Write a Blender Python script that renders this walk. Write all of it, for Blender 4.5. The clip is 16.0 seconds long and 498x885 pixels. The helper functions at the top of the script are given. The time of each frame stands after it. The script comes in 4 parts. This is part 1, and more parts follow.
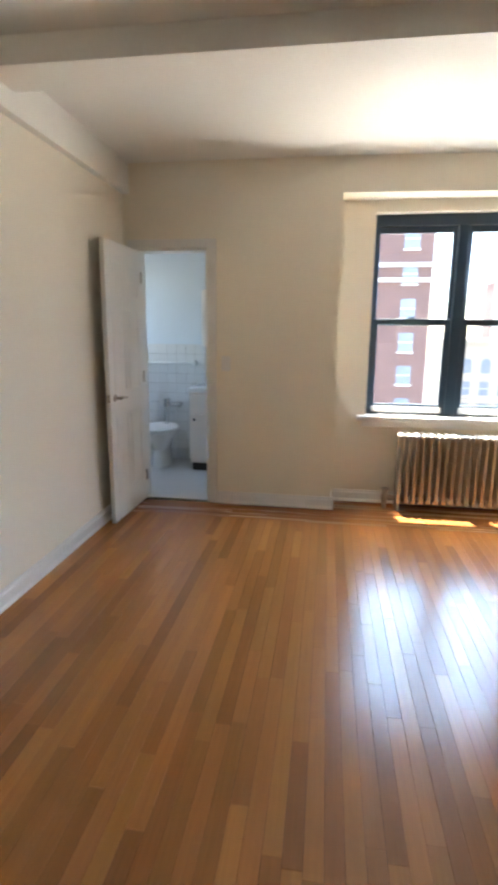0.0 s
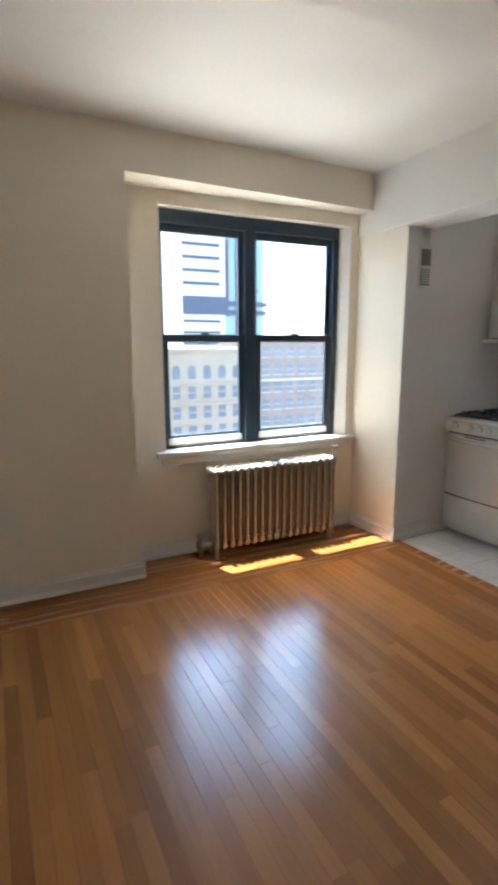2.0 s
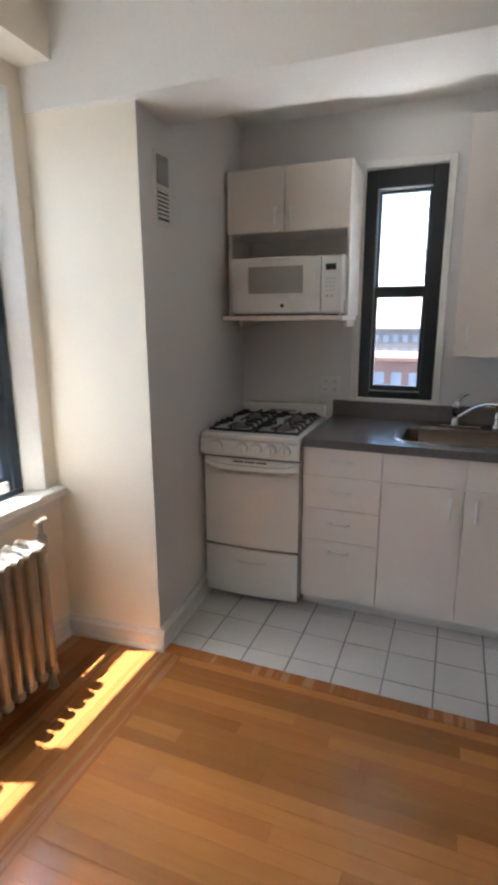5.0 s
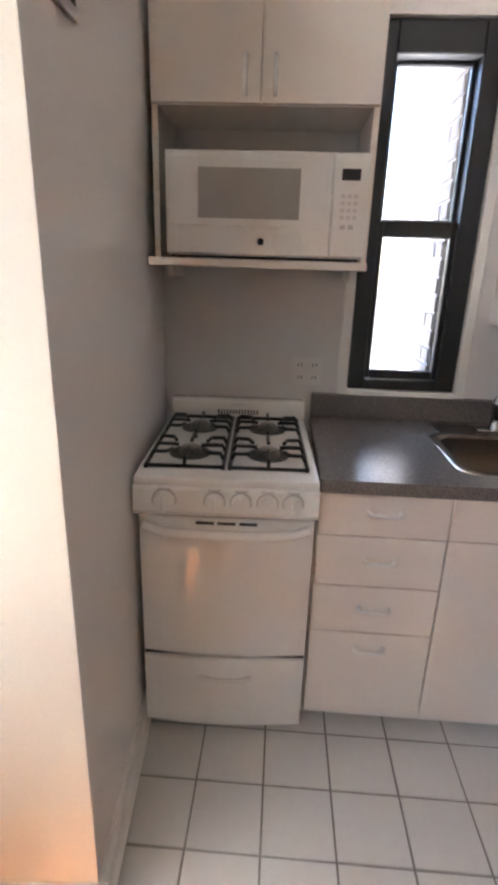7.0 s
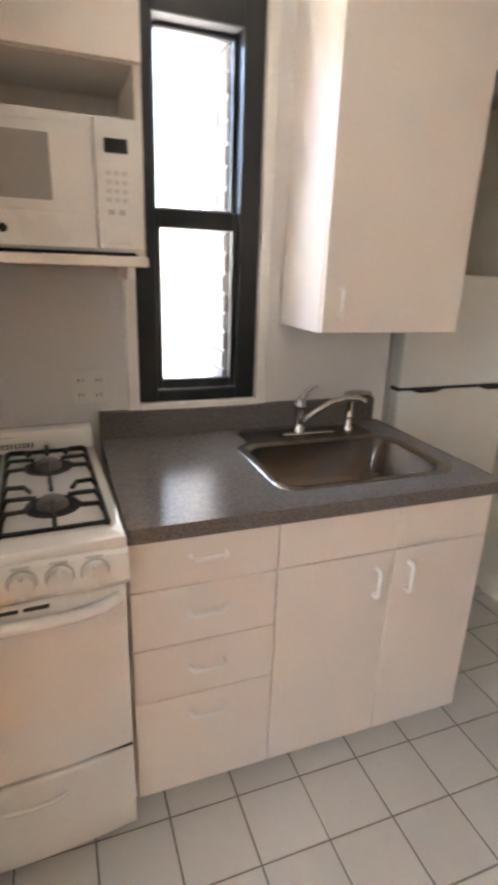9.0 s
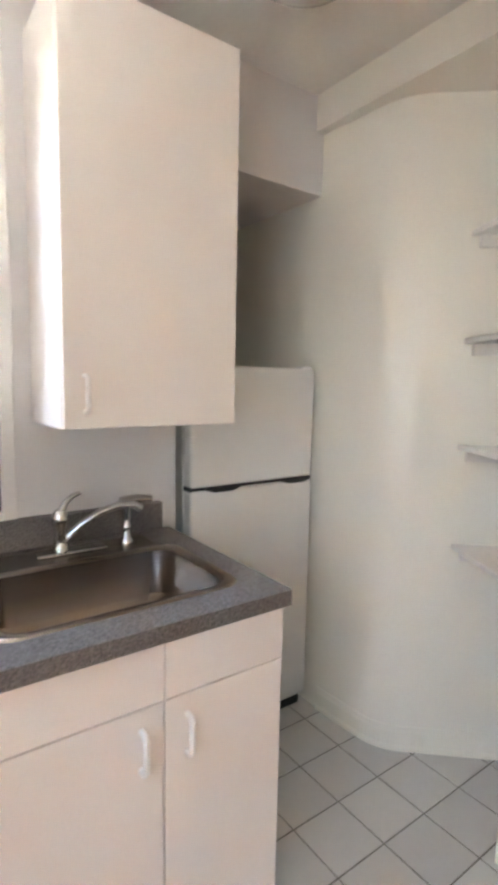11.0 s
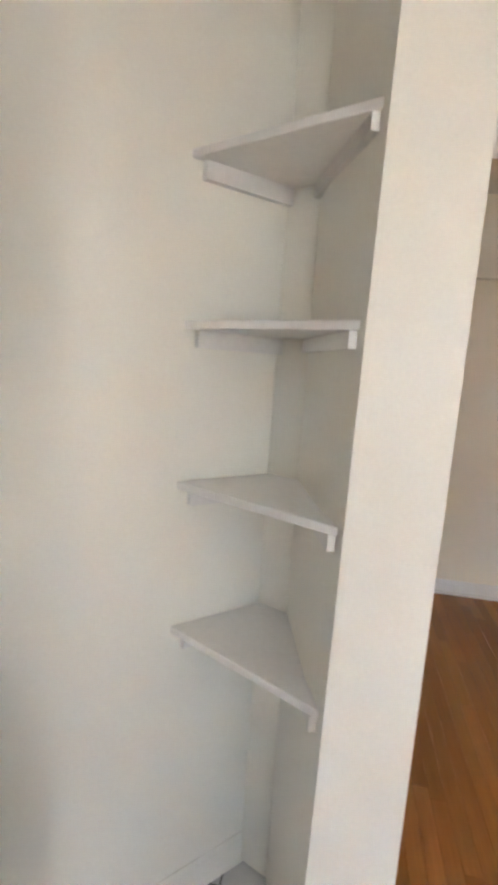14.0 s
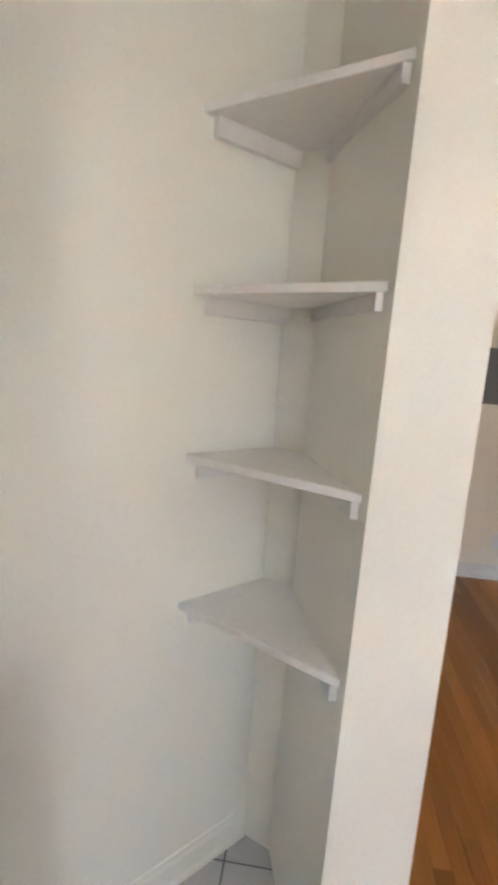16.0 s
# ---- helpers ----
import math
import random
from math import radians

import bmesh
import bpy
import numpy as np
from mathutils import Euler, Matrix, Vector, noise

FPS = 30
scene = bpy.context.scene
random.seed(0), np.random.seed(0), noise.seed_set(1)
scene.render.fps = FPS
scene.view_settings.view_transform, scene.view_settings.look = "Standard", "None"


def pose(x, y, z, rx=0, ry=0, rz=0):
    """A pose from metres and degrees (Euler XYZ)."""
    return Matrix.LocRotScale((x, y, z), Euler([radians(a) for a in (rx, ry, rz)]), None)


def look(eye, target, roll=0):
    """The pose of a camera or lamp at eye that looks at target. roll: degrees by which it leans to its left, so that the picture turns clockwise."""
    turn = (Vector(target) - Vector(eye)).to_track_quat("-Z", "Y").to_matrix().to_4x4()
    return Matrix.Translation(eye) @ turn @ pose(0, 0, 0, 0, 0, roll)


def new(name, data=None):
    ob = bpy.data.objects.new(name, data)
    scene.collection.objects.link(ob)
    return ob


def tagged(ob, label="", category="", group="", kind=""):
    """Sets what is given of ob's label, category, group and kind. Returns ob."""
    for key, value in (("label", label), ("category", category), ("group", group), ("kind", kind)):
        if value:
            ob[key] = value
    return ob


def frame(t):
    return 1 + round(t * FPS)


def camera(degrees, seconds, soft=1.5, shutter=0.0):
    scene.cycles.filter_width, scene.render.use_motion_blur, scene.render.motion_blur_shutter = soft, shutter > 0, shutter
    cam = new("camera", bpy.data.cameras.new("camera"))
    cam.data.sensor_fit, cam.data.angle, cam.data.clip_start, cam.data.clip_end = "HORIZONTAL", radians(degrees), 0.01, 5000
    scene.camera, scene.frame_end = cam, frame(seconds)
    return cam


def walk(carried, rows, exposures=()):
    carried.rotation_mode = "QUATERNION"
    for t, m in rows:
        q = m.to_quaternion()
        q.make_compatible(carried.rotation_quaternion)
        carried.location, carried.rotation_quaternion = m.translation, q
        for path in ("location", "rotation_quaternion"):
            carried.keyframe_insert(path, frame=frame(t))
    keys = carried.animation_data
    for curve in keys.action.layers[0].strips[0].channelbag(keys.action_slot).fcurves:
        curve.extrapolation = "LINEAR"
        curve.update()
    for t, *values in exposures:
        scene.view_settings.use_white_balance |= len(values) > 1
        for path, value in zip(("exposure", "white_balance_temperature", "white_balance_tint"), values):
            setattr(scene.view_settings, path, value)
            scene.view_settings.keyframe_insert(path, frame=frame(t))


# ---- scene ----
cam = camera(51.3, 16.0, soft=4.0, shutter=0.4)
PATH = [
    (0, (0.685, -0.029, 1.415), (0.401, 1.906, 0.997), 0.6),
    (0.5, (0.439, 0.152, 1.437), (0.514, 2.106, 1.015), -0.3),
    (1, (0.277, 0.429, 1.445), (0.652, 2.351, 1.038), 0.4),
    (1.5, (0.155, 0.699, 1.446), (0.76, 2.573, 1.1), 0.5),
    (2, (0.001, 0.995, 1.471), (0.87, 2.756, 1.094), -0.1),
    (2.5, (0.005, 1.33, 1.448), (1.116, 2.951, 1.075), -0.7),
    (3, (0.048, 1.639, 1.445), (1.402, 3.058, 1.053), -0.6),
    (3.5, (0.14, 1.974, 1.44), (1.717, 3.148, 1.074), -1.2),
    (4, (0.387, 2.234, 1.435), (2.083, 3.222, 1.052), -0.9),
    (4.5, (0.595, 2.508, 1.418), (2.368, 3.326, 0.987), 0.2),
    (4.7, (0.677, 2.577, 1.469), (2.466, 3.357, 1.03), 0.1),
    (6.8, (1.711, 3.469, 1.48), (3.599, 3.628, 0.836), 1.2),
    (7, (1.821, 3.489, 1.47), (3.714, 3.593, 0.832), 1.8),
    (7.5, (1.997, 3.578, 1.457), (3.892, 3.528, 0.811), 2.2),
    (8, (2.094, 3.629, 1.465), (3.975, 3.412, 0.824), 3.0),
    (8.5, (2.124, 3.554, 1.461), (3.97, 3.141, 0.817), 3.0),
    (9, (2.121, 3.473, 1.473), (3.897, 2.805, 0.842), 2.0),
    (9.2, (2.114, 3.448, 1.481), (3.856, 2.688, 0.857), 1.4),
    (11.3, (2.297, 3.032, 1.417), (3.839, 1.766, 1.272), 0.3),
    (11.5, (2.341, 2.995, 1.432), (3.788, 1.621, 1.304), 0.1),
    (12, (2.475, 2.849, 1.427), (3.735, 1.302, 1.29), 0.2),
    (12.5, (2.604, 2.715, 1.434), (3.679, 1.039, 1.25), 0.5),
    (13, (2.785, 2.659, 1.443), (3.577, 0.837, 1.211), 0.8),
    (13.5, (2.912, 2.622, 1.475), (3.453, 0.714, 1.222), 2.1),
    (14, (2.947, 2.547, 1.5), (3.288, 0.598, 1.208), 3.8),
    (14.5, (3.01, 2.534, 1.47), (3.093, 0.567, 1.119), 3.8),
    (15, (3.041, 2.545, 1.459), (3.114, 0.581, 1.092), 3.9),
    (15.5, (3.048, 2.565, 1.456), (3.116, 0.595, 1.117), 4.2),
    (16, (3.046, 2.539, 1.451), (3.262, 0.579, 1.118), 4.1),
]
EXPO = [3.45, 2.98, 2.7, 2.68, 3.2, 3.6, 3.5, 3.97, 3.94]
KELVINS = [6700, 6450, 6300, 6250, 6750, 7000, 7600, 6750, 6850]
TINTS = [8, 7, 6, 8, 17, 17, 15, 12, 12]
LAMPS = [300, 245, 25, 32, 0.18]
walk(cam, [(t, look(eye, target, roll)) for t, eye, target, roll in PATH], [(t, e, k, g) for t, e, k, g in zip((0, 1, 3, 4.5, 7, 8, 9.2, 11.3, 16), EXPO, KELVINS, TINTS)])

# ---- world, sun and window light ----
SUN_DIR = Vector((0.106, -0.276, -1.0)).normalized()
world = bpy.data.worlds.new("sky")
scene.world = world
world.use_nodes = True
wn = world.node_tree
bg = wn.nodes["Background"]
sky = wn.nodes.new("ShaderNodeTexSky")
sky.sky_type = "NISHITA"
sky.sun_disc = False
sky.sun_elevation = math.asin(-SUN_DIR.z)
sky.sun_rotation = math.atan2(-SUN_DIR.x, -SUN_DIR.y)
sky.dust_density = 0.7
wn.links.new(sky.outputs["Color"], bg.inputs["Color"])
bg.inputs["Strength"].default_value = 0.15
sun = new("sun", bpy.data.lights.new("sun", "SUN"))
sun.data.energy, sun.data.angle, sun.data.color = 5.0, radians(0.5), (1.0, 0.94, 0.85)
sun.matrix_world = Matrix.Translation((0, 30, 60)) @ SUN_DIR.to_track_quat("-Z", "Y").to_matrix().to_4x4()


def sky_lamp(name, eye, target, w, h, watts, colour):
    lamp = new(name, bpy.data.lights.new(name, "AREA"))
    lamp.data.shape, lamp.data.size, lamp.data.size_y, lamp.data.energy, lamp.data.color = "RECTANGLE", w, h, watts, colour
    lamp.matrix_world = look(eye, target)
    return lamp


# lamps added for sky above and sunlit town below; bathroom's window opening is unseen
sky_lamp("sky_light_north", (6.0, 8.0, 5.35), (2.0, 3.4, 1.2), 12.0, 3.0, LAMPS[0], (0.45, 0.68, 1.0))
sky_lamp("town_light_north", (6.0, 10.0, -2.5), (2.0, 3.8, 2.0), 12.0, 2.6, LAMPS[1], (1.0, 0.96, 0.90))
sky_lamp("sky_light_east", (5.45, 5.1, 3.0), (3.75, 2.75, 1.6), 1.8, 1.8, LAMPS[2], (0.14, 0.38, 1.0))
sky_lamp("town_light_east", (4.75, 3.03, 0.25), (3.8, 3.0, 1.8), 0.8, 0.8, LAMPS[3], (0.94, 0.97, 1.0))
sky_lamp("sky_light_bathroom", (-1.83, 4.85, 1.6), (0, 4.95, 1.3), 0.55, 0.9, LAMPS[4], (0.86, 0.93, 1.0))


# ---- materials ----
def material(name, colour, rough=0.5, metal=0.0, vary=0.08, scale=6.0, bump=0.05, bscale=80.0, stretch=(1, 1, 1), spec=0.5, coat=0.0, per="", spread=0.0, emit=0.0, rvar=1.0):
    """A surface with two scales of colour variation, gloss variation and fine relief, at real size."""
    m = bpy.data.materials.new(name)
    m.use_nodes = True
    nt = m.node_tree
    p = nt.nodes["Principled BSDF"]
    p.inputs["Metallic"].default_value = metal
    p.inputs["Specular IOR Level"].default_value = spec
    p.inputs["Coat Weight"].default_value = coat
    p.inputs["Coat Roughness"].default_value = 0.04
    tc = nt.nodes.new("ShaderNodeTexCoord")
    mp = nt.nodes.new("ShaderNodeMapping")
    mp.inputs["Scale"].default_value = stretch
    nt.links.new(tc.outputs["Object"], mp.inputs["Vector"])
    source = None
    if per == "object":
        source = nt.nodes.new("ShaderNodeObjectInfo").outputs["Random"]
    elif per == "island":
        source = nt.nodes.new("ShaderNodeNewGeometry").outputs["Random Per Island"]
    if source is not None:
        k = nt.nodes.new("ShaderNodeMath")
        k.operation = "MULTIPLY"
        k.inputs[1].default_value = 37.0
        nt.links.new(source, k.inputs[0])
        nt.links.new(k.outputs[0], mp.inputs["Location"])
    n1 = nt.nodes.new("ShaderNodeTexNoise")
    n1.inputs["Scale"].default_value, n1.inputs["Detail"].default_value = scale, 3
    n2 = nt.nodes.new("ShaderNodeTexNoise")
    n2.inputs["Scale"].default_value, n2.inputs["Detail"].default_value = bscale, 2
    for n in (n1, n2):
        nt.links.new(mp.outputs["Vector"], n.inputs["Vector"])
    add = nt.nodes.new("ShaderNodeMath")
    add.operation = "ADD"
    nt.links.new(n1.outputs["Fac"], add.inputs[0])
    nt.links.new(n2.outputs["Fac"], add.inputs[1])
    rng = nt.nodes.new("ShaderNodeMapRange")
    rng.inputs["From Min"].default_value, rng.inputs["From Max"].default_value = 0.6, 1.4
    rng.inputs["To Min"].default_value, rng.inputs["To Max"].default_value = 1 - vary, 1 + vary
    nt.links.new(add.outputs[0], rng.inputs["Value"])
    value = rng.outputs["Result"]
    hsv = nt.nodes.new("ShaderNodeHueSaturation")
    hsv.inputs["Color"].default_value = (*colour, 1)
    if source is not None and spread > 0:
        r2 = nt.nodes.new("ShaderNodeMapRange")
        r2.inputs["To Min"].default_value, r2.inputs["To Max"].default_value = 1 - spread, 1 + spread
        nt.links.new(source, r2.inputs["Value"])
        mul = nt.nodes.new("ShaderNodeMath")
        mul.operation = "MULTIPLY"
        nt.links.new(r2.outputs["Result"], mul.inputs[0])
        nt.links.new(value, mul.inputs[1])
        value = mul.outputs[0]
        hue = nt.nodes.new("ShaderNodeMapRange")
        hue.inputs["To Min"].default_value, hue.inputs["To Max"].default_value = 0.5 - spread * 0.035, 0.5 + spread * 0.025
        wob = nt.nodes.new("ShaderNodeMath")
        wob.operation = "PINGPONG"
        wob.inputs[1].default_value = 0.37
        nt.links.new(k.outputs[0], wob.inputs[0])
        nt.links.new(wob.outputs[0], hue.inputs["Value"])
        nt.links.new(hue.outputs["Result"], hsv.inputs["Hue"])
    nt.links.new(value, hsv.inputs["Value"])
    nt.links.new(hsv.outputs["Color"], p.inputs["Base Color"])
    rr = nt.nodes.new("ShaderNodeMapRange")
    rr.inputs["To Min"].default_value, rr.inputs["To Max"].default_value = max(rough - 0.06 * rvar, 0.02), min(rough + 0.08 * rvar, 1)
    nt.links.new(n1.outputs["Fac"], rr.inputs["Value"])
    nt.links.new(rr.outputs["Result"], p.inputs["Roughness"])
    if bump > 0:
        b = nt.nodes.new("ShaderNodeBump")
        b.inputs["Strength"].default_value, b.inputs["Distance"].default_value = bump, 0.004
        nt.links.new(n2.outputs["Fac"], b.inputs["Height"])
        nt.links.new(b.outputs["Normal"], p.inputs["Normal"])
    if emit:
        p.inputs["Emission Color"].default_value = (*colour, 1)
        p.inputs["Emission Strength"].default_value = emit
    return m


def glass_material(name, colour=(1, 1, 1), rough=0.0):
    m = bpy.data.materials.new(name)
    m.use_nodes = True
    p = m.node_tree.nodes["Principled BSDF"]
    p.inputs["Base Color"].default_value = (*colour, 1)
    p.inputs["Transmission Weight"].default_value = 1
    p.inputs["Roughness"].default_value = rough
    p.inputs["IOR"].default_value = 1.45
    return m


PAINT = material("cream_wall_paint", (0.87, 0.80, 0.67), 0.45, vary=0.03, scale=1.5, bump=0.06, bscale=140)
KPAINT = material("kitchen_wall_paint", (0.74, 0.715, 0.695), 0.35, vary=0.03, scale=1.5, bump=0.06, bscale=140)
NPAINT = material("nook_wall_paint", (0.86, 0.835, 0.75), 0.45, vary=0.03, scale=1.5, bump=0.06, bscale=140)
CEIL = material("ceiling_paint", (0.84, 0.82, 0.77), 0.6, vary=0.03, scale=1.2, bump=0.08, bscale=90)
TRIM = material("white_trim_paint", (0.80, 0.78, 0.74), 0.3, vary=0.04, scale=5, bump=0.04, bscale=60)
DOORP = material("white_door_paint", (0.80, 0.77, 0.72), 0.3, vary=0.04, scale=5, bump=0.04, bscale=60)
BOARD = material("oak_board", (0.35, 0.150, 0.037), 0.25, rvar=0.25, vary=0.10, scale=9, bump=0.008, bscale=45, stretch=(2.2, 0.10, 1), spec=0.38, coat=0.04, per="object", spread=0.26)
BOARDJ = material("oak_board_joined", (0.35, 0.150, 0.037), 0.25, rvar=0.25, vary=0.10, scale=9, bump=0.008, bscale=45, stretch=(2.2, 0.10, 1), spec=0.38, coat=0.04, per="island", spread=0.26)
BOARDX = material("oak_border_board", (0.285, 0.120, 0.032), 0.27, rvar=0.25, vary=0.14, scale=9, bump=0.008, bscale=45, stretch=(0.10, 2.2, 1), coat=0.06, per="object", spread=0.25)
SUB = material("dark_floor_gap", (0.03, 0.014, 0.006), 0.8, vary=0.2)
TILE = material("white_floor_tile", (0.56, 0.548, 0.525), 0.26, rvar=0.2, vary=0.025, scale=5, bump=0.04, bscale=50, per="object", spread=0.03)
GROUT = material("dark_grout", (0.16, 0.145, 0.13), 0.9, vary=0.3, scale=12, bump=0.2, bscale=300)
ENAMEL = material("white_enamel", (0.85, 0.84, 0.81), 0.05, rvar=0.2, vary=0.02, scale=4, bump=0.0, spec=0.7, coat=0.6)
LAMINATE = material("white_laminate", (0.85, 0.785, 0.72), 0.3, vary=0.03, scale=3, bump=0.03, bscale=200)
FRIDGEW = material("white_textured_steel", (0.76, 0.74, 0.70), 0.35, vary=0.03, scale=3, bump=0.12, bscale=350)
PLASTIC = material("white_plastic", (0.78, 0.77, 0.74), 0.28, vary=0.02, scale=4, bump=0.0)
HANDLE = material("white_nylon", (0.88, 0.86, 0.83), 0.45, vary=0.02, scale=4, bump=0.0)
# near-black: shade of gaps and slots as colour, also black feet and latch
DARKGAP = material("dark_gap", (0.02, 0.02, 0.02), 0.6, vary=0.1)
ALU = material("dull_burner_metal", (0.22, 0.205, 0.19), 0.45, metal=0.6, vary=0.15, scale=20, bump=0.05)
IRON = material("black_cast_iron", (0.018, 0.018, 0.018), 0.5, vary=0.2, bump=0.15, bscale=250)
COUNTER = material("grey_speckled_laminate", (0.155, 0.142, 0.134), 0.22, rvar=0.3, vary=0.75, scale=170, bump=0.02, bscale=420, spec=0.55)
# sink steel; the room's brown reflection is tinted into the metal
STEEL = material("steel_brown_reflection", (0.30, 0.25, 0.21), 0.24, metal=1.0, vary=0.03, scale=3, bump=0.0)
CHROME = material("chrome", (0.52, 0.51, 0.50), 0.08, metal=1.0, vary=0.02, bump=0.0)
BRASSY = material("worn_nickel", (0.45, 0.40, 0.34), 0.3, metal=1.0, vary=0.1)
RADP = material("silver_radiator_paint", (0.46, 0.42, 0.37), 0.38, metal=0.75, vary=0.18, scale=18, bump=0.15, bscale=160)
# dark metal with the window's blue veil of glare mixed into its colour
FRAME = material("dark_window_metal_blue_glare", (0.022, 0.042, 0.068), 0.32, vary=0.15, scale=6, bump=0.04)
# sunlight on the dark bottom rails, put into a pale grey
SUNRAIL = material("sunlit_rail_grey", (0.42, 0.43, 0.44), 0.35, vary=0.1, scale=8, bump=0.02)
KFRAME = material("black_window_metal", (0.013, 0.014, 0.016), 0.4, vary=0.15, scale=6, bump=0.04)
GLASS = glass_material("clear_glass")
DARKGLASS = material("microwave_window", (0.36, 0.345, 0.32), 0.15, vary=0.05, bump=0.0)
DISPLAY = material("dark_display", (0.02, 0.02, 0.022), 0.15, vary=0.05, bump=0.0)
SILVERMARK = material("pale_grey_print", (0.60, 0.59, 0.57), 0.5, vary=0.05, bump=0.0)
GREYMARK = material("grey_print", (0.50, 0.49, 0.47), 0.5, vary=0.05, bump=0.0)
PANELG = material("grey_painted_steel", (0.19, 0.182, 0.16), 0.4, vary=0.08, scale=5, bump=0.04)
BATHPAINT = material("blue_grey_bath_paint", (0.60, 0.66, 0.70), 0.5, vary=0.03, scale=2, bump=0.04)
BATHTILE = material("white_wall_tile", (0.66, 0.66, 0.64), 0.2, vary=0.03, scale=6, bump=0.02, per="object", spread=0.03)
PORCELAIN = material("white_porcelain", (0.80, 0.80, 0.78), 0.1, vary=0.02, bump=0.0)
MARBLE = material("pale_marble", (0.58, 0.57, 0.55), 0.3, rvar=0.3, vary=0.04, scale=9, bump=0.02)
CABLE = material("white_cable", (0.75, 0.72, 0.68), 0.4, vary=0.05, bump=0.0)
OPAL = material("opal_glass", (0.78, 0.77, 0.72), 0.2, vary=0.02, bump=0.0)
WBRICK = material("white_painted_brick", (0.38, 0.365, 0.34), 0.7, vary=0.12, scale=20, bump=0.4, bscale=90, per="object", spread=0.08)
# bricks of the window reveal; their shade is put into this darker tone
SHADEBRICK = material("shaded_reveal_brick", (0.15, 0.135, 0.12), 0.8, vary=0.15, scale=20, bump=0.4, bscale=90, per="object", spread=0.15)
MORTAR = material("pale_mortar", (0.28, 0.27, 0.25), 0.9, vary=0.15, scale=20, bump=0.3)
REDB = material("red_brick_facade", (0.20, 0.118, 0.10), 0.85, vary=0.2, scale=0.6, bump=0.0, bscale=6)
CREAMB = material("cream_stone_facade", (0.50, 0.44, 0.35), 0.85, vary=0.14, scale=0.4, bump=0.0, bscale=4)
BROWNB = material("brown_brick_facade", (0.37, 0.31, 0.27), 0.85, vary=0.18, scale=0.5, bump=0.0, bscale=5)
GREYB = material("grey_brown_facade", (0.17, 0.15, 0.145), 0.85, vary=0.15, scale=0.5, bump=0.0, bscale=5)
WHITEB = material("white_stone_facade", (0.68, 0.66, 0.62), 0.8, vary=0.08, scale=0.4, bump=0.0, bscale=4)
# distant panes, with the reflected sky mixed into the colour
FARWIN = material("far_glass_sky_tint", (0.22, 0.26, 0.31), 0.15, vary=0.3, scale=0.5, bump=0.0)
TOWERBLUE = material("blue_tower_glass", (0.24, 0.42, 0.56), 0.12, vary=0.12, scale=0.08, bump=0.0)
TOWERDARK = material("dark_tower_band", (0.06, 0.09, 0.15), 0.3, vary=0.15, bump=0.0)
TOWERRED = material("dark_red_mullion", (0.16, 0.06, 0.09), 0.5, vary=0.1, bump=0.0)
ASPHALT = material("city_ground", (0.12, 0.115, 0.11), 0.9, vary=0.3, scale=0.03, bump=0.0, bscale=0.3)


# ---- mesh helpers ----
def box(bm, x0, x1, y0, y1, z0, z1, bevel=0.0, seg=2):
    vs = [bm.verts.new((x, y, z)) for x in (x0, x1) for y in (y0, y1) for z in (z0, z1)]
    fs = [bm.faces.new([vs[i] for i in q]) for q in ((0, 1, 3, 2), (4, 6, 7, 5), (0, 4, 5, 1), (2, 3, 7, 6), (0, 2, 6, 4), (1, 5, 7, 3))]
    if bevel > 0:
        bmesh.ops.bevel(bm, geom=list({e for f in fs for e in f.edges}), offset=bevel, segments=seg, affect="EDGES", profile=0.5)
    return bm


def bx(*a, **k):
    return box(bmesh.new(), *a, **k)


def prism(bm, pts, z0, z1):
    lo = [bm.verts.new((x, y, z0)) for x, y in pts]
    hi = [bm.verts.new((x, y, z1)) for x, y in pts]
    n = len(pts)
    bm.faces.new(hi)
    bm.faces.new(lo[::-1])
    for i in range(n):
        bm.faces.new((lo[i], lo[(i + 1) % n], hi[(i + 1) % n], hi[i]))
    return bm


def tube(bm, pts, r, n=10, closed=False):
    pts = [Vector(p) for p in pts]
    rings = []
    side = None
    for i, p in enumerate(pts):
        a = pts[(i - 1) % len(pts)] if (closed or i > 0) else p
        b = pts[(i + 1) % len(pts)] if (closed or i < len(pts) - 1) else p
        d = (b - a).normalized()
        if side is None:
            side = d.orthogonal().normalized()
        side = (side - d * side.dot(d)).normalized()
        up = d.cross(side)
        rad = r[i] if isinstance(r, (list, tuple)) else r
        rings.append([bm.verts.new(p + (side * math.cos(t) + up * math.sin(t)) * rad) for t in [2 * math.pi * k / n for k in range(n)]])
    m = len(rings)
    for i in range(m if closed else m - 1):
        u, v = rings[i], rings[(i + 1) % m]
        for k in range(n):
            bm.faces.new((u[k], u[(k + 1) % n], v[(k + 1) % n], v[k]))
    if not closed:
        bm.faces.new(rings[0][::-1])
        bm.faces.new(rings[-1])
    return bm


def lathe(bm, prof, centre, axis="z", n=24):
    """prof: (radius, height) pairs, from one end to the other."""
    rings = []
    for r, h in prof:
        ring = []
        for k in range(n):
            t = 2 * math.pi * k / n
            c, s = r * math.cos(t), r * math.sin(t)
            v = {"z": (c, s, h), "x": (h, c, s), "y": (c, h, s)}[axis]
            ring.append(bm.verts.new(Vector(v) + Vector(centre)))
        rings.append(ring)
    for u, v in zip(rings, rings[1:]):
        for k in range(n):
            bm.faces.new((u[k], u[(k + 1) % n], v[(k + 1) % n], v[k]))
    bm.faces.new(rings[0][::-1])
    bm.faces.new(rings[-1])
    return bm


ORIGIN = {}


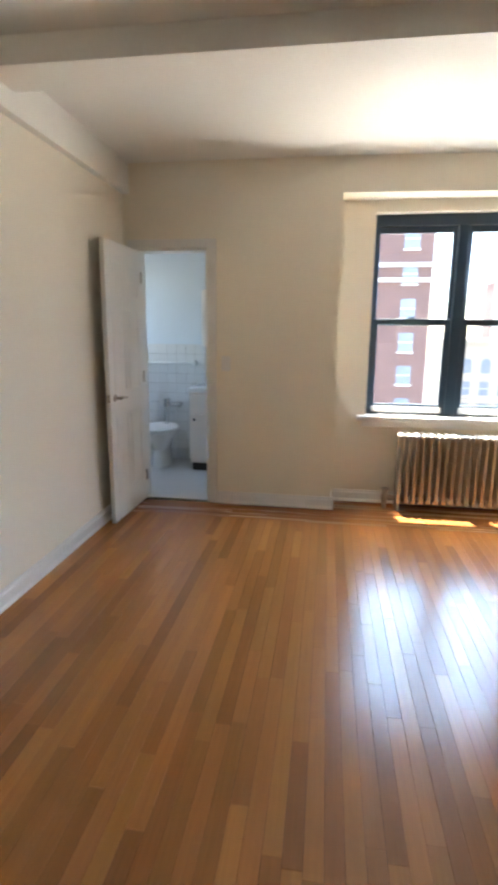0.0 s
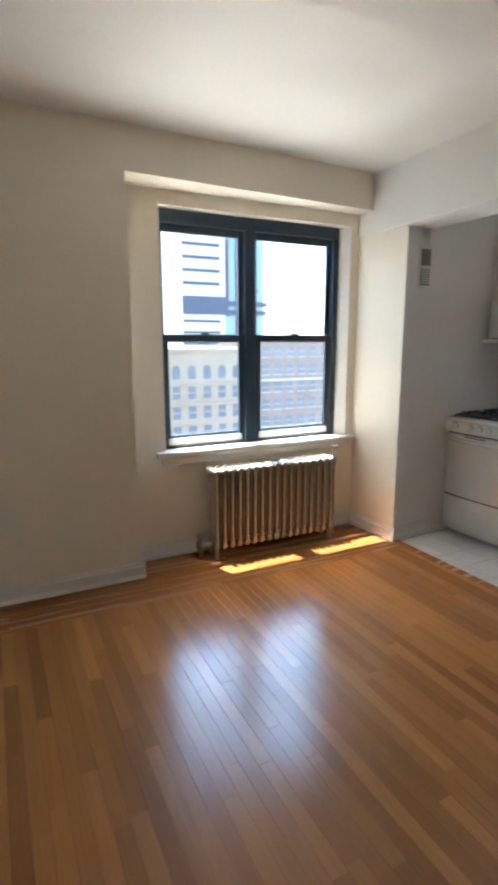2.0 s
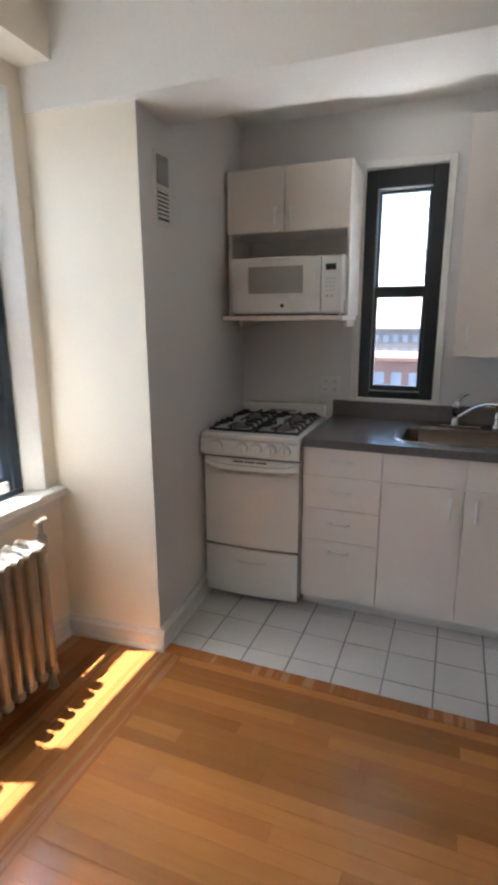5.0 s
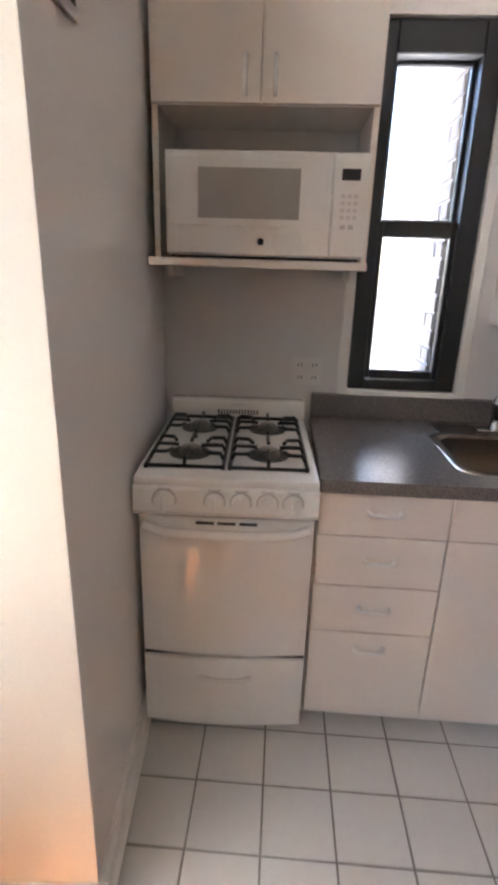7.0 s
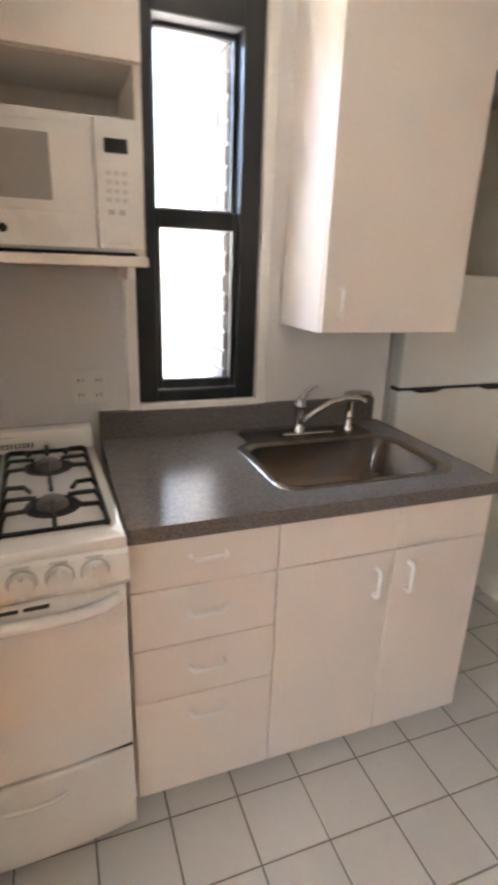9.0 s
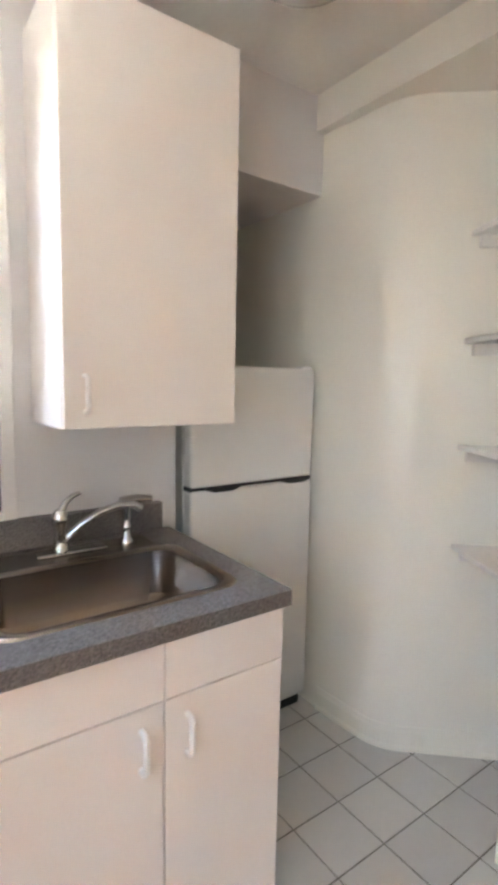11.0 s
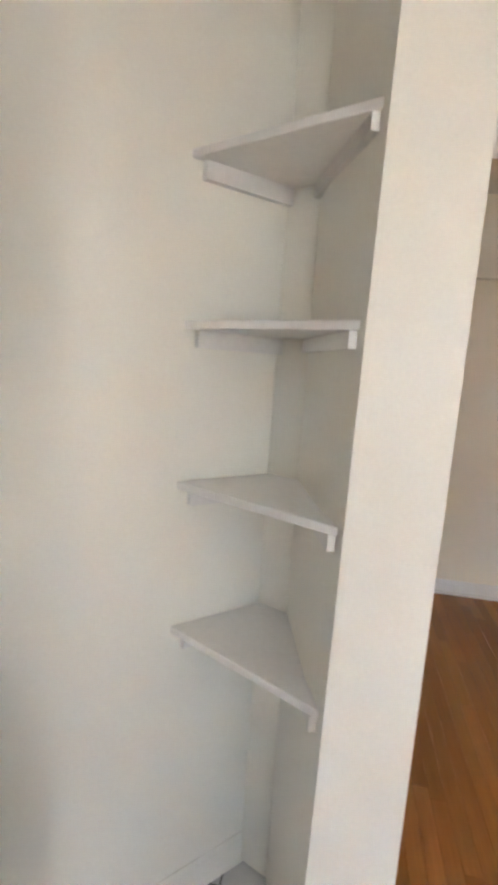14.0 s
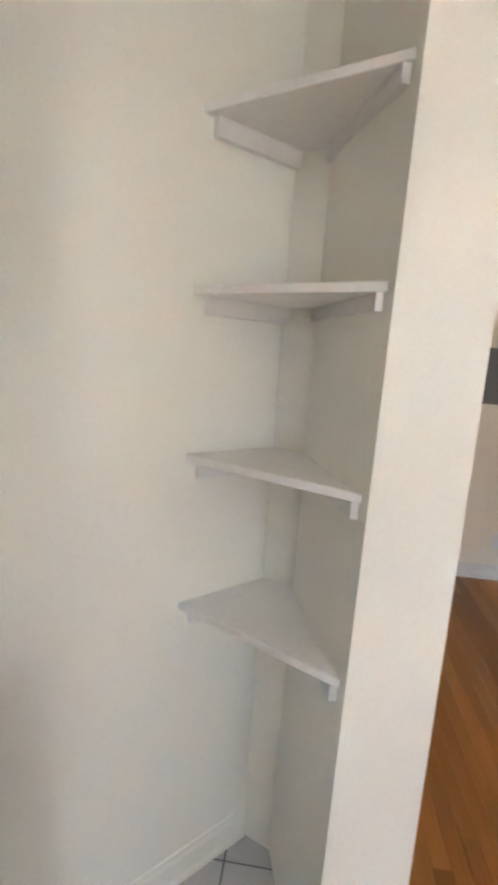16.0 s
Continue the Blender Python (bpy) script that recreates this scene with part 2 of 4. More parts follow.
def thing(name, base, label="", category="", group="", kind=""):
    ob = new(name)
    ob.empty_display_size = 0.05
    ob.location = base
    ORIGIN[ob.name] = Vector(base)
    return tagged(ob, label, category, group, kind)


def part(name, bm, mat, parent=None, label="", smooth=False):
    base = ORIGIN.get(parent.name, Vector()) if parent else Vector()
    bmesh.ops.recalc_face_normals(bm, faces=bm.faces)
    if base.length > 0:
        bmesh.ops.translate(bm, verts=bm.verts, vec=-base)
    me = bpy.data.meshes.new(name)
    bm.to_mesh(me)
    bm.free()
    me.materials.append(mat)
    if smooth:
        for poly in me.polygons:
            poly.use_smooth = True
        me.set_sharp_from_angle(angle=radians(40))
    ob = new(name, me)
    if parent:
        ob.parent = parent
    ORIGIN[ob.name] = base
    if label:
        ob["label"] = label
    return ob


def structure(name, bm, mat, label, category):
    ob = part(name, bm, mat)
    return tagged(ob, label, category, "", "structure")


# ---- plan ----
H, KH = 2.655, 2.55
XW, YN, YS = -0.925, 4.08, -1.15
YR, YF = 4.33, 4.50
XC, YC = 2.618, 3.945
KS = 0.0743  # slant of the kitchen's stove wall


def stove_wall(x):
    return 3.852 + KS * (x - XC)

XE = 3.87

# ---- walls ----
bm = bmesh.new()
box(bm, XW - 0.15, -0.83, YN, YN + 0.15, 0, H)
box(bm, -0.83, -0.25, YN, YN + 0.15, 2.04, H)
box(bm, -0.25, 0.755, YN, YN + 0.15, 0, H)
box(bm, 0.60, 0.755, YN + 0.15, YF, 0, H)
box(bm, 0.755, 1.02, YR, YF, 0, H)
prism(bm, [(2.504, YR), (2.578, YR), (2.578, YF), (2.456, YF), (2.456, 4.405)], 0.735, 2.32)
box(bm, 2.452, 2.578, YR, YF, 0, 0.735)
box(bm, 2.452, 2.578, YR, YF, 2.32, H)
box(bm, 1.02, 2.452, YR, YF, 0, 0.735)
box(bm, 1.02, 2.452, YR, YF, 2.32, H)
structure("wall_north", bm, PAINT, "cream painted plaster wall around door and window", "wall")
structure("beam_window", prism(bmesh.new(), [(0.755, YN), (2.60, 4.178), (2.60, YR), (0.755, YR)], 2.408, H), PAINT, "boxed plaster beam above the window recess", "beam")
structure("wall_west", bx(XW - 0.15, XW, YS - 0.15, YN, 0, H), PAINT, "cream painted plaster wall beside the open door", "wall")
structure("beam_west", bx(XW, XW + 0.055, YS, YN, 2.44, H), CEIL, "shallow white plaster band along the wall top", "beam")
structure("wall_south", bx(XW, 3.65, YS - 0.15, YS, 0, H), PAINT, "cream painted plaster wall behind the living room", "wall")
structure("beam_south", bx(XW + 0.055, 3.5, YS, YS + 0.07, 2.15, H), PAINT, "shallow plaster band along the wall top", "beam")
structure("beam_cross", bx(XW + 0.055, XC - 0.03, 2.34, 2.60, 2.54, H), CEIL, "shallow plaster ceiling beam across the living room", "beam")
structure("beam_cross_south", bx(XW + 0.055, 3.5, -0.37, -0.13, 2.505, H), CEIL, "shallow plaster ceiling beam across the living room", "beam")
structure("wall_living_east", bx(3.5, 3.65, YS, 1.0, 0, H), PAINT, "cream painted plaster wall of the living room", "wall")
stove_side = structure("wall_kitchen_north", prism(bmesh.new(), [(XC, stove_wall(XC)), (4.6, stove_wall(4.6)), (4.6, YF), (2.578, YF), (2.578, YR)], 0, 2.9), KPAINT, "grey-white glossy painted kitchen wall beside the stove", "wall")
# its face towards the living room is cream
stove_side.data.materials.append(PAINT)
for poly in stove_side.data.polygons:
    if poly.normal.x < -0.9:
        poly.material_index = 1
structure("beam_kitchen", bx(2.572, 2.88, 1.0, YR, 2.25, H), CEIL, "deep plaster beam above the kitchen opening", "beam")
bm = bmesh.new()
box(bm, XE, 4.12, 3.22, 3.97, 0, 2.9)
box(bm, XE, 4.12, 2.235, 2.805, 0, 2.9)
box(bm, XE, 4.12, 2.805, 3.22, 0, 1.02)
box(bm, XE, 4.12, 2.805, 3.22, 2.25, 2.9)
structure("wall_kitchen_east", bm, KPAINT, "grey-white painted kitchen wall with a narrow window", "wall")
bm = bmesh.new()
box(bm, 4.12, 4.7, 2.235, 2.35, 0, 2.9)
box(bm, 4.6, 4.7, 1.5, 2.235, 0, 2.9)
structure("wall_fridge_recess", bm, KPAINT, "painted walls of the refrigerator recess", "wall")
structure("soffit_fridge", bx(XE + 0.003, 4.6, 1.57, 2.235, 2.18, 2.9), KPAINT, "painted soffit box above the refrigerator", "soffit")

# the wall that bends round from the refrigerator into the shelf nook, and its free end
front = [(4.6, 1.575), (3.80, 1.572), (3.57, 1.557)]
p0, p1, p2 = Vector((3.57, 1.557)), Vector((3.465, 1.552)), Vector((3.39, 1.454))
for i in range(1, 13):
    t = i / 12
    q = p0 * (1 - t) ** 2 + p1 * 2 * t * (1 - t) + p2 * t * t
    front.append((q.x, q.y))
front += [(3.131, 1.165), (3.045, 1.205), (2.924, 1.615), (2.752, 1.603), (2.88, 1.06), (3.15, 1.0), (4.6, 1.0)]
nook = structure("wall_nook", prism(bmesh.new(), front[::-1], 0, H), NPAINT, "off-white plaster wall that curves into a shelf nook", "wall")
# the free end leans a little, as old plaster does
for vert in nook.data.vertices:
    v = vert.co + ORIGIN[nook.name]
    if v.y > 1.6 and v.x < 2.95:
        vert.co.x -= 0.013 * (v.z - 1.2)
        vert.co.y -= 0.022 * (v.z - 1.2)
for poly in nook.data.polygons:
    poly.use_smooth = True
nook.data.set_sharp_from_angle(angle=radians(20))
structure("beam_kitchen_south", bx(2.885, XE, 1.2, 1.615, 2.415, KH), NPAINT, "straight plaster beam above the curved wall", "beam")

structure("ceiling", bx(XW - 0.15, 3.65, YS - 0.15, YF, H, H + 0.15), CEIL, "off-white painted plaster ceiling of the living room", "ceiling")
structure("ceiling_kitchen", bx(2.88, 4.7, 1.0, 4.02, KH, KH + 0.1), CEIL, "off-white painted plaster ceiling of the kitchen", "ceiling")

# ---- baseboards ----
def baseboard(name, a, b, inward, mat=None, k=1.0):
    """White board with a stepped cap and shoe, along the wall from a to b."""
    a, b, n = Vector(a), Vector(b), Vector(inward).normalized()
    bm = bmesh.new()
    prof = [(0, 0), (0.026, 0), (0.026, 0.012), (0.017, 0.024), (0.015, 0.075), (0.009, 0.084), (0.007, 0.098), (0, 0.1)]
    rows = []
    for p in (a, b):
        rows.append([bm.verts.new((p.x + n.x * d * k, p.y + n.y * d * k, z)) for d, z in prof])
    m = len(prof)
    for i in range(m):
        bm.faces.new((rows[0][i], rows[1][i], rows[1][(i + 1) % m], rows[0][(i + 1) % m]))
    bm.faces.new(rows[0])
    bm.faces.new(rows[1][::-1])
    return structure(name, bm, mat or TRIM, "white painted wooden baseboard along the wall", "baseboard")


baseboard("baseboard", (-0.185, YN), (0.781, YN), (0, -1))
baseboard("baseboard", (0.755, YN), (0.755, YR), (1, 0))
baseboard("baseboard", (0.781, YR), (2.552, YR), (0, -1))
baseboard("baseboard", (XC + 0.001, 3.828), (2.578, YR), (-1, -0.081))
baseboard("baseboard", (XC, stove_wall(XC)), (3.2, stove_wall(3.2)), (KS, -1))
baseboard("baseboard", (XW, YS), (XW, YN), (1, 0))
baseboard("baseboard", (XW + 0.026, YS), (3.474, YS), (0, 1))
for a, b in zip(front[1:15], front[2:16]):
    d = Vector(b) - Vector(a)
    baseboard("baseboard", a, b, (d.y, -d.x), NPAINT, 0.45)

# ---- window of the living room ----
def sash(name, parent, axis, a0, a1, z0, z1, d0, d1, stile, rail_lo, rail_hi, mat=FRAME):
    """A sash of four bevelled bars with a glass pane; axis: the wall runs along x or y."""
    def bb(u0, u1, v0, v1, w0, w1):
        return bx(u0, u1, w0, w1, v0, v1, bevel=0.004, seg=1) if axis == "x" else bx(w0, w1, u0, u1, v0, v1, bevel=0.004, seg=1)
    bm = bmesh.new()
    for args in ((a0, a0 + stile, z0, z1), (a1 - stile, a1, z0, z1), (a0 + stile, a1 - stile, z0, z0 + rail_lo), (a0 + stile, a1 - stile, z1 - rail_hi, z1)):
        t = bb(*args, d0, d1)
        me = bpy.data.meshes.new("t")
        t.to_mesh(me)
        t.free()
        bm.from_mesh(me)
        bpy.data.meshes.remove(me)
    ob = part(name, bm, mat, parent)
    m = (d0 + d1) / 2
    g = (a0 + stile - 0.004, a1 - stile + 0.004, z0 + rail_lo - 0.004, z1 - rail_hi + 0.004)
    pane = part("pane", bx(g[0], g[1], m - 0.002, m + 0.002, g[2], g[3]) if axis == "x" else bx(m - 0.002, m + 0.002, g[0], g[1], g[2], g[3]), GLASS, ob)
    pane.visible_shadow = False
    return ob


win = thing("window_1", (1.745, 4.43, 0.75), "pair of dark metal double-hung windows above the radiator", "window", "", "structure")
bm = bmesh.new()
box(bm, 1.02, 2.45, 4.405, 4.475, 2.235, 2.318, 0.004, 1)
box(bm, 1.02, 1.035, 4.405, 4.475, 0.765, 2.235, 0.002, 1)
box(bm, 2.40, 2.45, 4.405, 4.475, 0.765, 2.235, 0.004, 1)
box(bm, 1.655, 1.735, 4.400, 4.475, 0.765, 2.235, 0.004, 1)
box(bm, 1.02, 2.45, 4.405, 4.475, 0.737, 0.765, 0.002, 1)
part("window_frame", bm, FRAME, win)
for a0, a1 in ((1.035, 1.655), (1.735, 2.40)):
    sash("upper_sash", win, "x", a0, a1, 1.475, 2.235, 4.445, 4.470, 0.035, 0.045, 0.05)
    lower = sash("lower_sash", win, "x", a0, a1, 0.765, 1.53, 4.410, 4.440, 0.05, 0.075, 0.05)
    # strip whose pale colour stands in for sun on the rail
    part("bottom_rail_cap", bx(a0 + 0.03, a1 - 0.03, 4.398, 4.412, 0.772, 0.818, bevel=0.004), SUNRAIL, lower, "bottom rail strip with its sunlight painted pale grey")
    part("sash_lock", bx((a0 + a1) / 2 - 0.03, (a0 + a1) / 2 + 0.03, 4.392, 4.42, 1.53, 1.545, bevel=0.004), FRAME, lower)
# thin white sheet on the cream splay, imitating the daylight there
part("reveal", prism(bmesh.new(), [(2.4525, 4.404), (2.499, 4.332), (2.5035, 4.329), (2.4555, 4.404)], 0.75, 2.318), TRIM, win, "splayed window reveal with its daylight painted white")
part("window_sill", bx(0.95, 2.574, 4.275, 4.405, 0.708, 0.748, bevel=0.008), TRIM, win, "white painted wooden sill")
part("apron", bx(0.99, 2.570, 4.312, 4.332, 0.655, 0.707, bevel=0.004), TRIM, win)

kwin = thing("window_2", (3.90, 3.01, 1.0), "narrow dark metal double-hung window above the counter", "window", "", "structure")
bm = bmesh.new()
box(bm, 3.862, 3.955, 2.807, 2.875, 1.03, 2.245, 0.004, 1)
box(bm, 3.862, 3.955, 3.155, 3.218, 1.03, 2.245, 0.004, 1)
box(bm, 3.862, 3.955, 2.875, 3.155, 2.150, 2.245, 0.004, 1)
box(bm, 3.862, 3.955, 2.875, 3.155, 1.03, 1.07, 0.004, 1)
part("window_frame", bm, KFRAME, kwin)
sash("upper_sash", kwin, "y", 2.877, 3.153, 1.600, 2.148, 3.918, 3.945, 0.014, 0.055, 0.014, KFRAME)
sash("lower_sash", kwin, "y", 2.877, 3.153, 1.072, 1.648, 3.88, 3.912, 0.018, 0.032, 0.058, KFRAME)
bm = bmesh.new()
box(bm, 3.852, 3.872, 2.765, 2.803, 0.985, 2.29, 0.003, 1)
box(bm, 3.852, 3.872, 3.222, 3.26, 0.985, 2.29, 0.003, 1)
box(bm, 3.852, 3.872, 2.803, 3.222, 2.252, 2.29, 0.003, 1)
part("trim", bm, TRIM, kwin)
part("window_sill", bx(3.845, 3.90, 2.803, 3.222, 0.988, 1.028, bevel=0.004), TRIM, kwin)

# ---- bathroom doorway and door ----
frame_b = thing("door_1", (-0.54, YN, 0), "white painted bathroom doorway with an open panel door", "door", "", "structure")
bm = bmesh.new()
box(bm, -0.895, -0.83, YN - 0.018, YN, 0, 2.105, 0.004)
box(bm, -0.25, -0.185, YN - 0.018, YN, 0, 2.105, 0.004)
box(bm, -0.83, -0.25, YN - 0.018, YN, 2.04, 2.105, 0.004)
part("casing", bm, TRIM, frame_b)
bm = bmesh.new()
box(bm, -0.83, -0.812, YN + 0.001, YN + 0.149, 0, 2.04, 0.002, 1)
box(bm, -0.268, -0.25, YN + 0.001, YN + 0.149, 0, 2.04, 0.002, 1)
box(bm, -0.812, -0.268, YN + 0.001, YN + 0.149, 2.022, 2.04, 0.002, 1)
box(bm, -0.285, -0.268, YN + 0.06, YN + 0.09, 0, 2.02, 0.002, 1)
part("jamb", bm, TRIM, frame_b)
part("threshold", bx(-0.812, -0.268, YN - 0.01, YN + 0.16, -0.01, 0.018, bevel=0.004), MARBLE, frame_b, "pale marble threshold")


def panel_door():
    """Door leaf, opened back towards the wall; two tall panels over two low ones, with a lever."""
    d = thing("panel_door", (-0.83, YN - 0.02, 0), "white moulded panel door standing open by the wall", "door")
    w, h, t = 0.63, 2.02, 0.036
    bm = bmesh.new()
    box(bm, 0, t, -w, 0, 0.012, h, 0.003, 1)
    leaf = part("leaf", bm, DOORP)
    leaf.parent = d
    for y0, y1 in ((-0.545, -0.345), (-0.285, -0.085)):
        for z0, z1 in ((0.22, 0.80), (0.98, 1.55), (1.66, 1.88)):
            bm = bmesh.new()
            for side in (t, 0.0):
                s = 1 if side > 0 else -1
                tube(bm, [(side, y0, z0), (side, y1, z0), (side, y1, z1), (side, y0, z1)], 0.0045, 6, closed=True)
                box(bm, min(side, side + s * 0.002), max(side, side + s * 0.002), y0 + 0.035, y1 - 0.035, z0 + 0.035, z1 - 0.035)
            q = part("panel", bm, DOORP)
            q.parent = d
    h1 = part("lever_handle", lathe(bmesh.new(), [(0.027, 0), (0.027, 0.008), (0.02, 0.012), (0.011, 0.016), (0.011, 0.045), (0.0125, 0.05), (0.0125, 0.06)], (t, -w + 0.065, 0.94), "x", 20), BRASSY, label="worn nickel lever handle", smooth=True)
    h1.parent = d
    lv = part("lever", tube(bmesh.new(), [(t + 0.052, -w + 0.065, 0.94), (t + 0.053, -w + 0.10, 0.944), (t + 0.052, -w + 0.14, 0.938), (t + 0.05, -w + 0.175, 0.935)], [0.011, 0.01, 0.009, 0.007]), BRASSY, smooth=True)
    lv.parent = h1
    lt = part("latch_plate", bx(0.006, 0.030, -w - 0.002, -w + 0.002, 0.91, 0.97), BRASSY)
    lt.parent = d
    for z in (0.22, 1.05, 1.82):
        hg = part("hinge", tube(bmesh.new(), [(t + 0.004, 0.004, z - 0.045), (t + 0.004, 0.004, z + 0.045)], 0.007, 8), BRASSY)
        hg.parent = d
    d.rotation_euler = (0, 0, radians(-1.5))
    return d


panel_door()

sw = thing("light_switch", (-0.11, YN, 1.165), "cream plastic rocker light switch on the wall", "switch")
part("plate", bx(-0.147, -0.073, YN - 0.006, YN, 1.107, 1.223, bevel=0.003), PLASTIC, sw)
part("rocker", bx(-0.126, -0.094, YN - 0.011, YN - 0.005, 1.135, 1.195, bevel=0.002), PLASTIC, sw)

# ---- radiator ----
def radiator():
    r = thing("radiator", (1.77, 4.18, 0), "old silver-painted cast-iron column radiator under the window", "radiator")
    n, x0, pitch = 17, 1.30, 0.0585
    for i in range(n):
        x = x0 + pitch * i
        bm = bmesh.new()
        for y in (4.135, 4.185, 4.235):
            tube(bm, [(x, y, 0.09), (x, y, 0.13), (x, y, 0.56), (x, y, 0.60)], [0.019, 0.0165, 0.0165, 0.02], 8)
        ends = [(4.115, 0.017), (4.125, 0.024), (4.185, 0.027), (4.245, 0.024), (4.255, 0.017)]
        tube(bm, [(x, y, 0.612) for y, _ in ends], [q for _, q in ends], 10)
        tube(bm, [(x, y, 0.085) for y, _ in ends], [q for _, q in ends], 10)
        tube(bm, [(x - pitch / 2, 4.185, 0.61), (x + pitch / 2, 4.185, 0.61)], 0.021, 10)
        tube(bm, [(x - pitch / 2, 4.185, 0.088), (x + pitch / 2, 4.185, 0.088)], 0.021, 10)
        if i in (0, n - 1):
            for y in (4.135, 4.235):
                tube(bm, [(x, y, 0.085), (x, y, 0.03), (x, y, 0.0)], [0.018, 0.016, 0.022], 8)
        part("section", bm, RADP, r, smooth=True)
    v = part("valve", lathe(bmesh.new(), [(0.012, -0.07), (0.022, -0.065), (0.022, -0.03), (0.028, -0.02), (0.028, 0.02), (0.02, 0.03), (0.02, 0.05), (0.012, 0.055)], (1.20, 4.185, 0.10), "z", 14), RADP, r, "painted steam valve", smooth=True)
    part("valve_wheel", lathe(bmesh.new(), [(0.008, 0), (0.03, 0.004), (0.034, 0.01), (0.03, 0.016), (0.008, 0.02)], (1.20, 4.185, 0.155), "z", 14), RADP, v, smooth=True)
    part("pipe", tube(bmesh.new(), [(1.20, 4.185, 0.0), (1.20, 4.185, 0.04)], 0.018), RADP, r)
    part("union", tube(bmesh.new(), [(1.215, 4.185, 0.095), (1.24, 4.185, 0.09), (1.275, 4.185, 0.088)], [0.02, 0.026, 0.02]), RADP, r, smooth=True)
    bm = tube(bmesh.new(), [(2.305, 4.185, 0.0), (2.305, 4.185, 0.02), (2.302, 4.185, 0.56)], [0.016, 0.010, 0.010], 8)
    lathe(bm, [(0.010, 0.55), (0.019, 0.565), (0.021, 0.60), (0.019, 0.63), (0.009, 0.645), (0.007, 0.69)], (2.302, 4.185, 0), "z", 12)
    tube(bm, [(2.275, 4.185, 0.695), (2.33, 4.185, 0.695)], 0.011, 8)
    tube(bm, [(2.262, 4.185, 0.088), (2.302, 4.185, 0.088)], 0.014, 8)
    part("riser_valve", bm, RADP, r, "painted riser pipe with a tee valve", smooth=True)


radiator()

# ---- wall vent by the kitchen ----
VY = stove_wall(2.74)
v = thing("wall_vent", (2.79, VY, 1.98), "grey-white metal louvred vent on the kitchen wall", "vent")
part("frame", bx(2.735, 2.85, VY - 0.008, VY, 1.85, 2.125, bevel=0.003), KPAINT, v)
part("backing", bx(2.75, 2.835, VY - 0.0095, VY - 0.0075, 1.868, 1.985), DARKGAP, v)
part("cover", bx(2.75, 2.835, VY - 0.014, VY - 0.0075, 2.0, 2.11, bevel=0.003), PANELG, v, "dull grey cover plate")
for i in range(7):
    z = 1.878 + i * 0.016
    part("slat", bx(2.75, 2.835, VY - 0.014, VY - 0.009, z, z + 0.008), KPAINT, v)

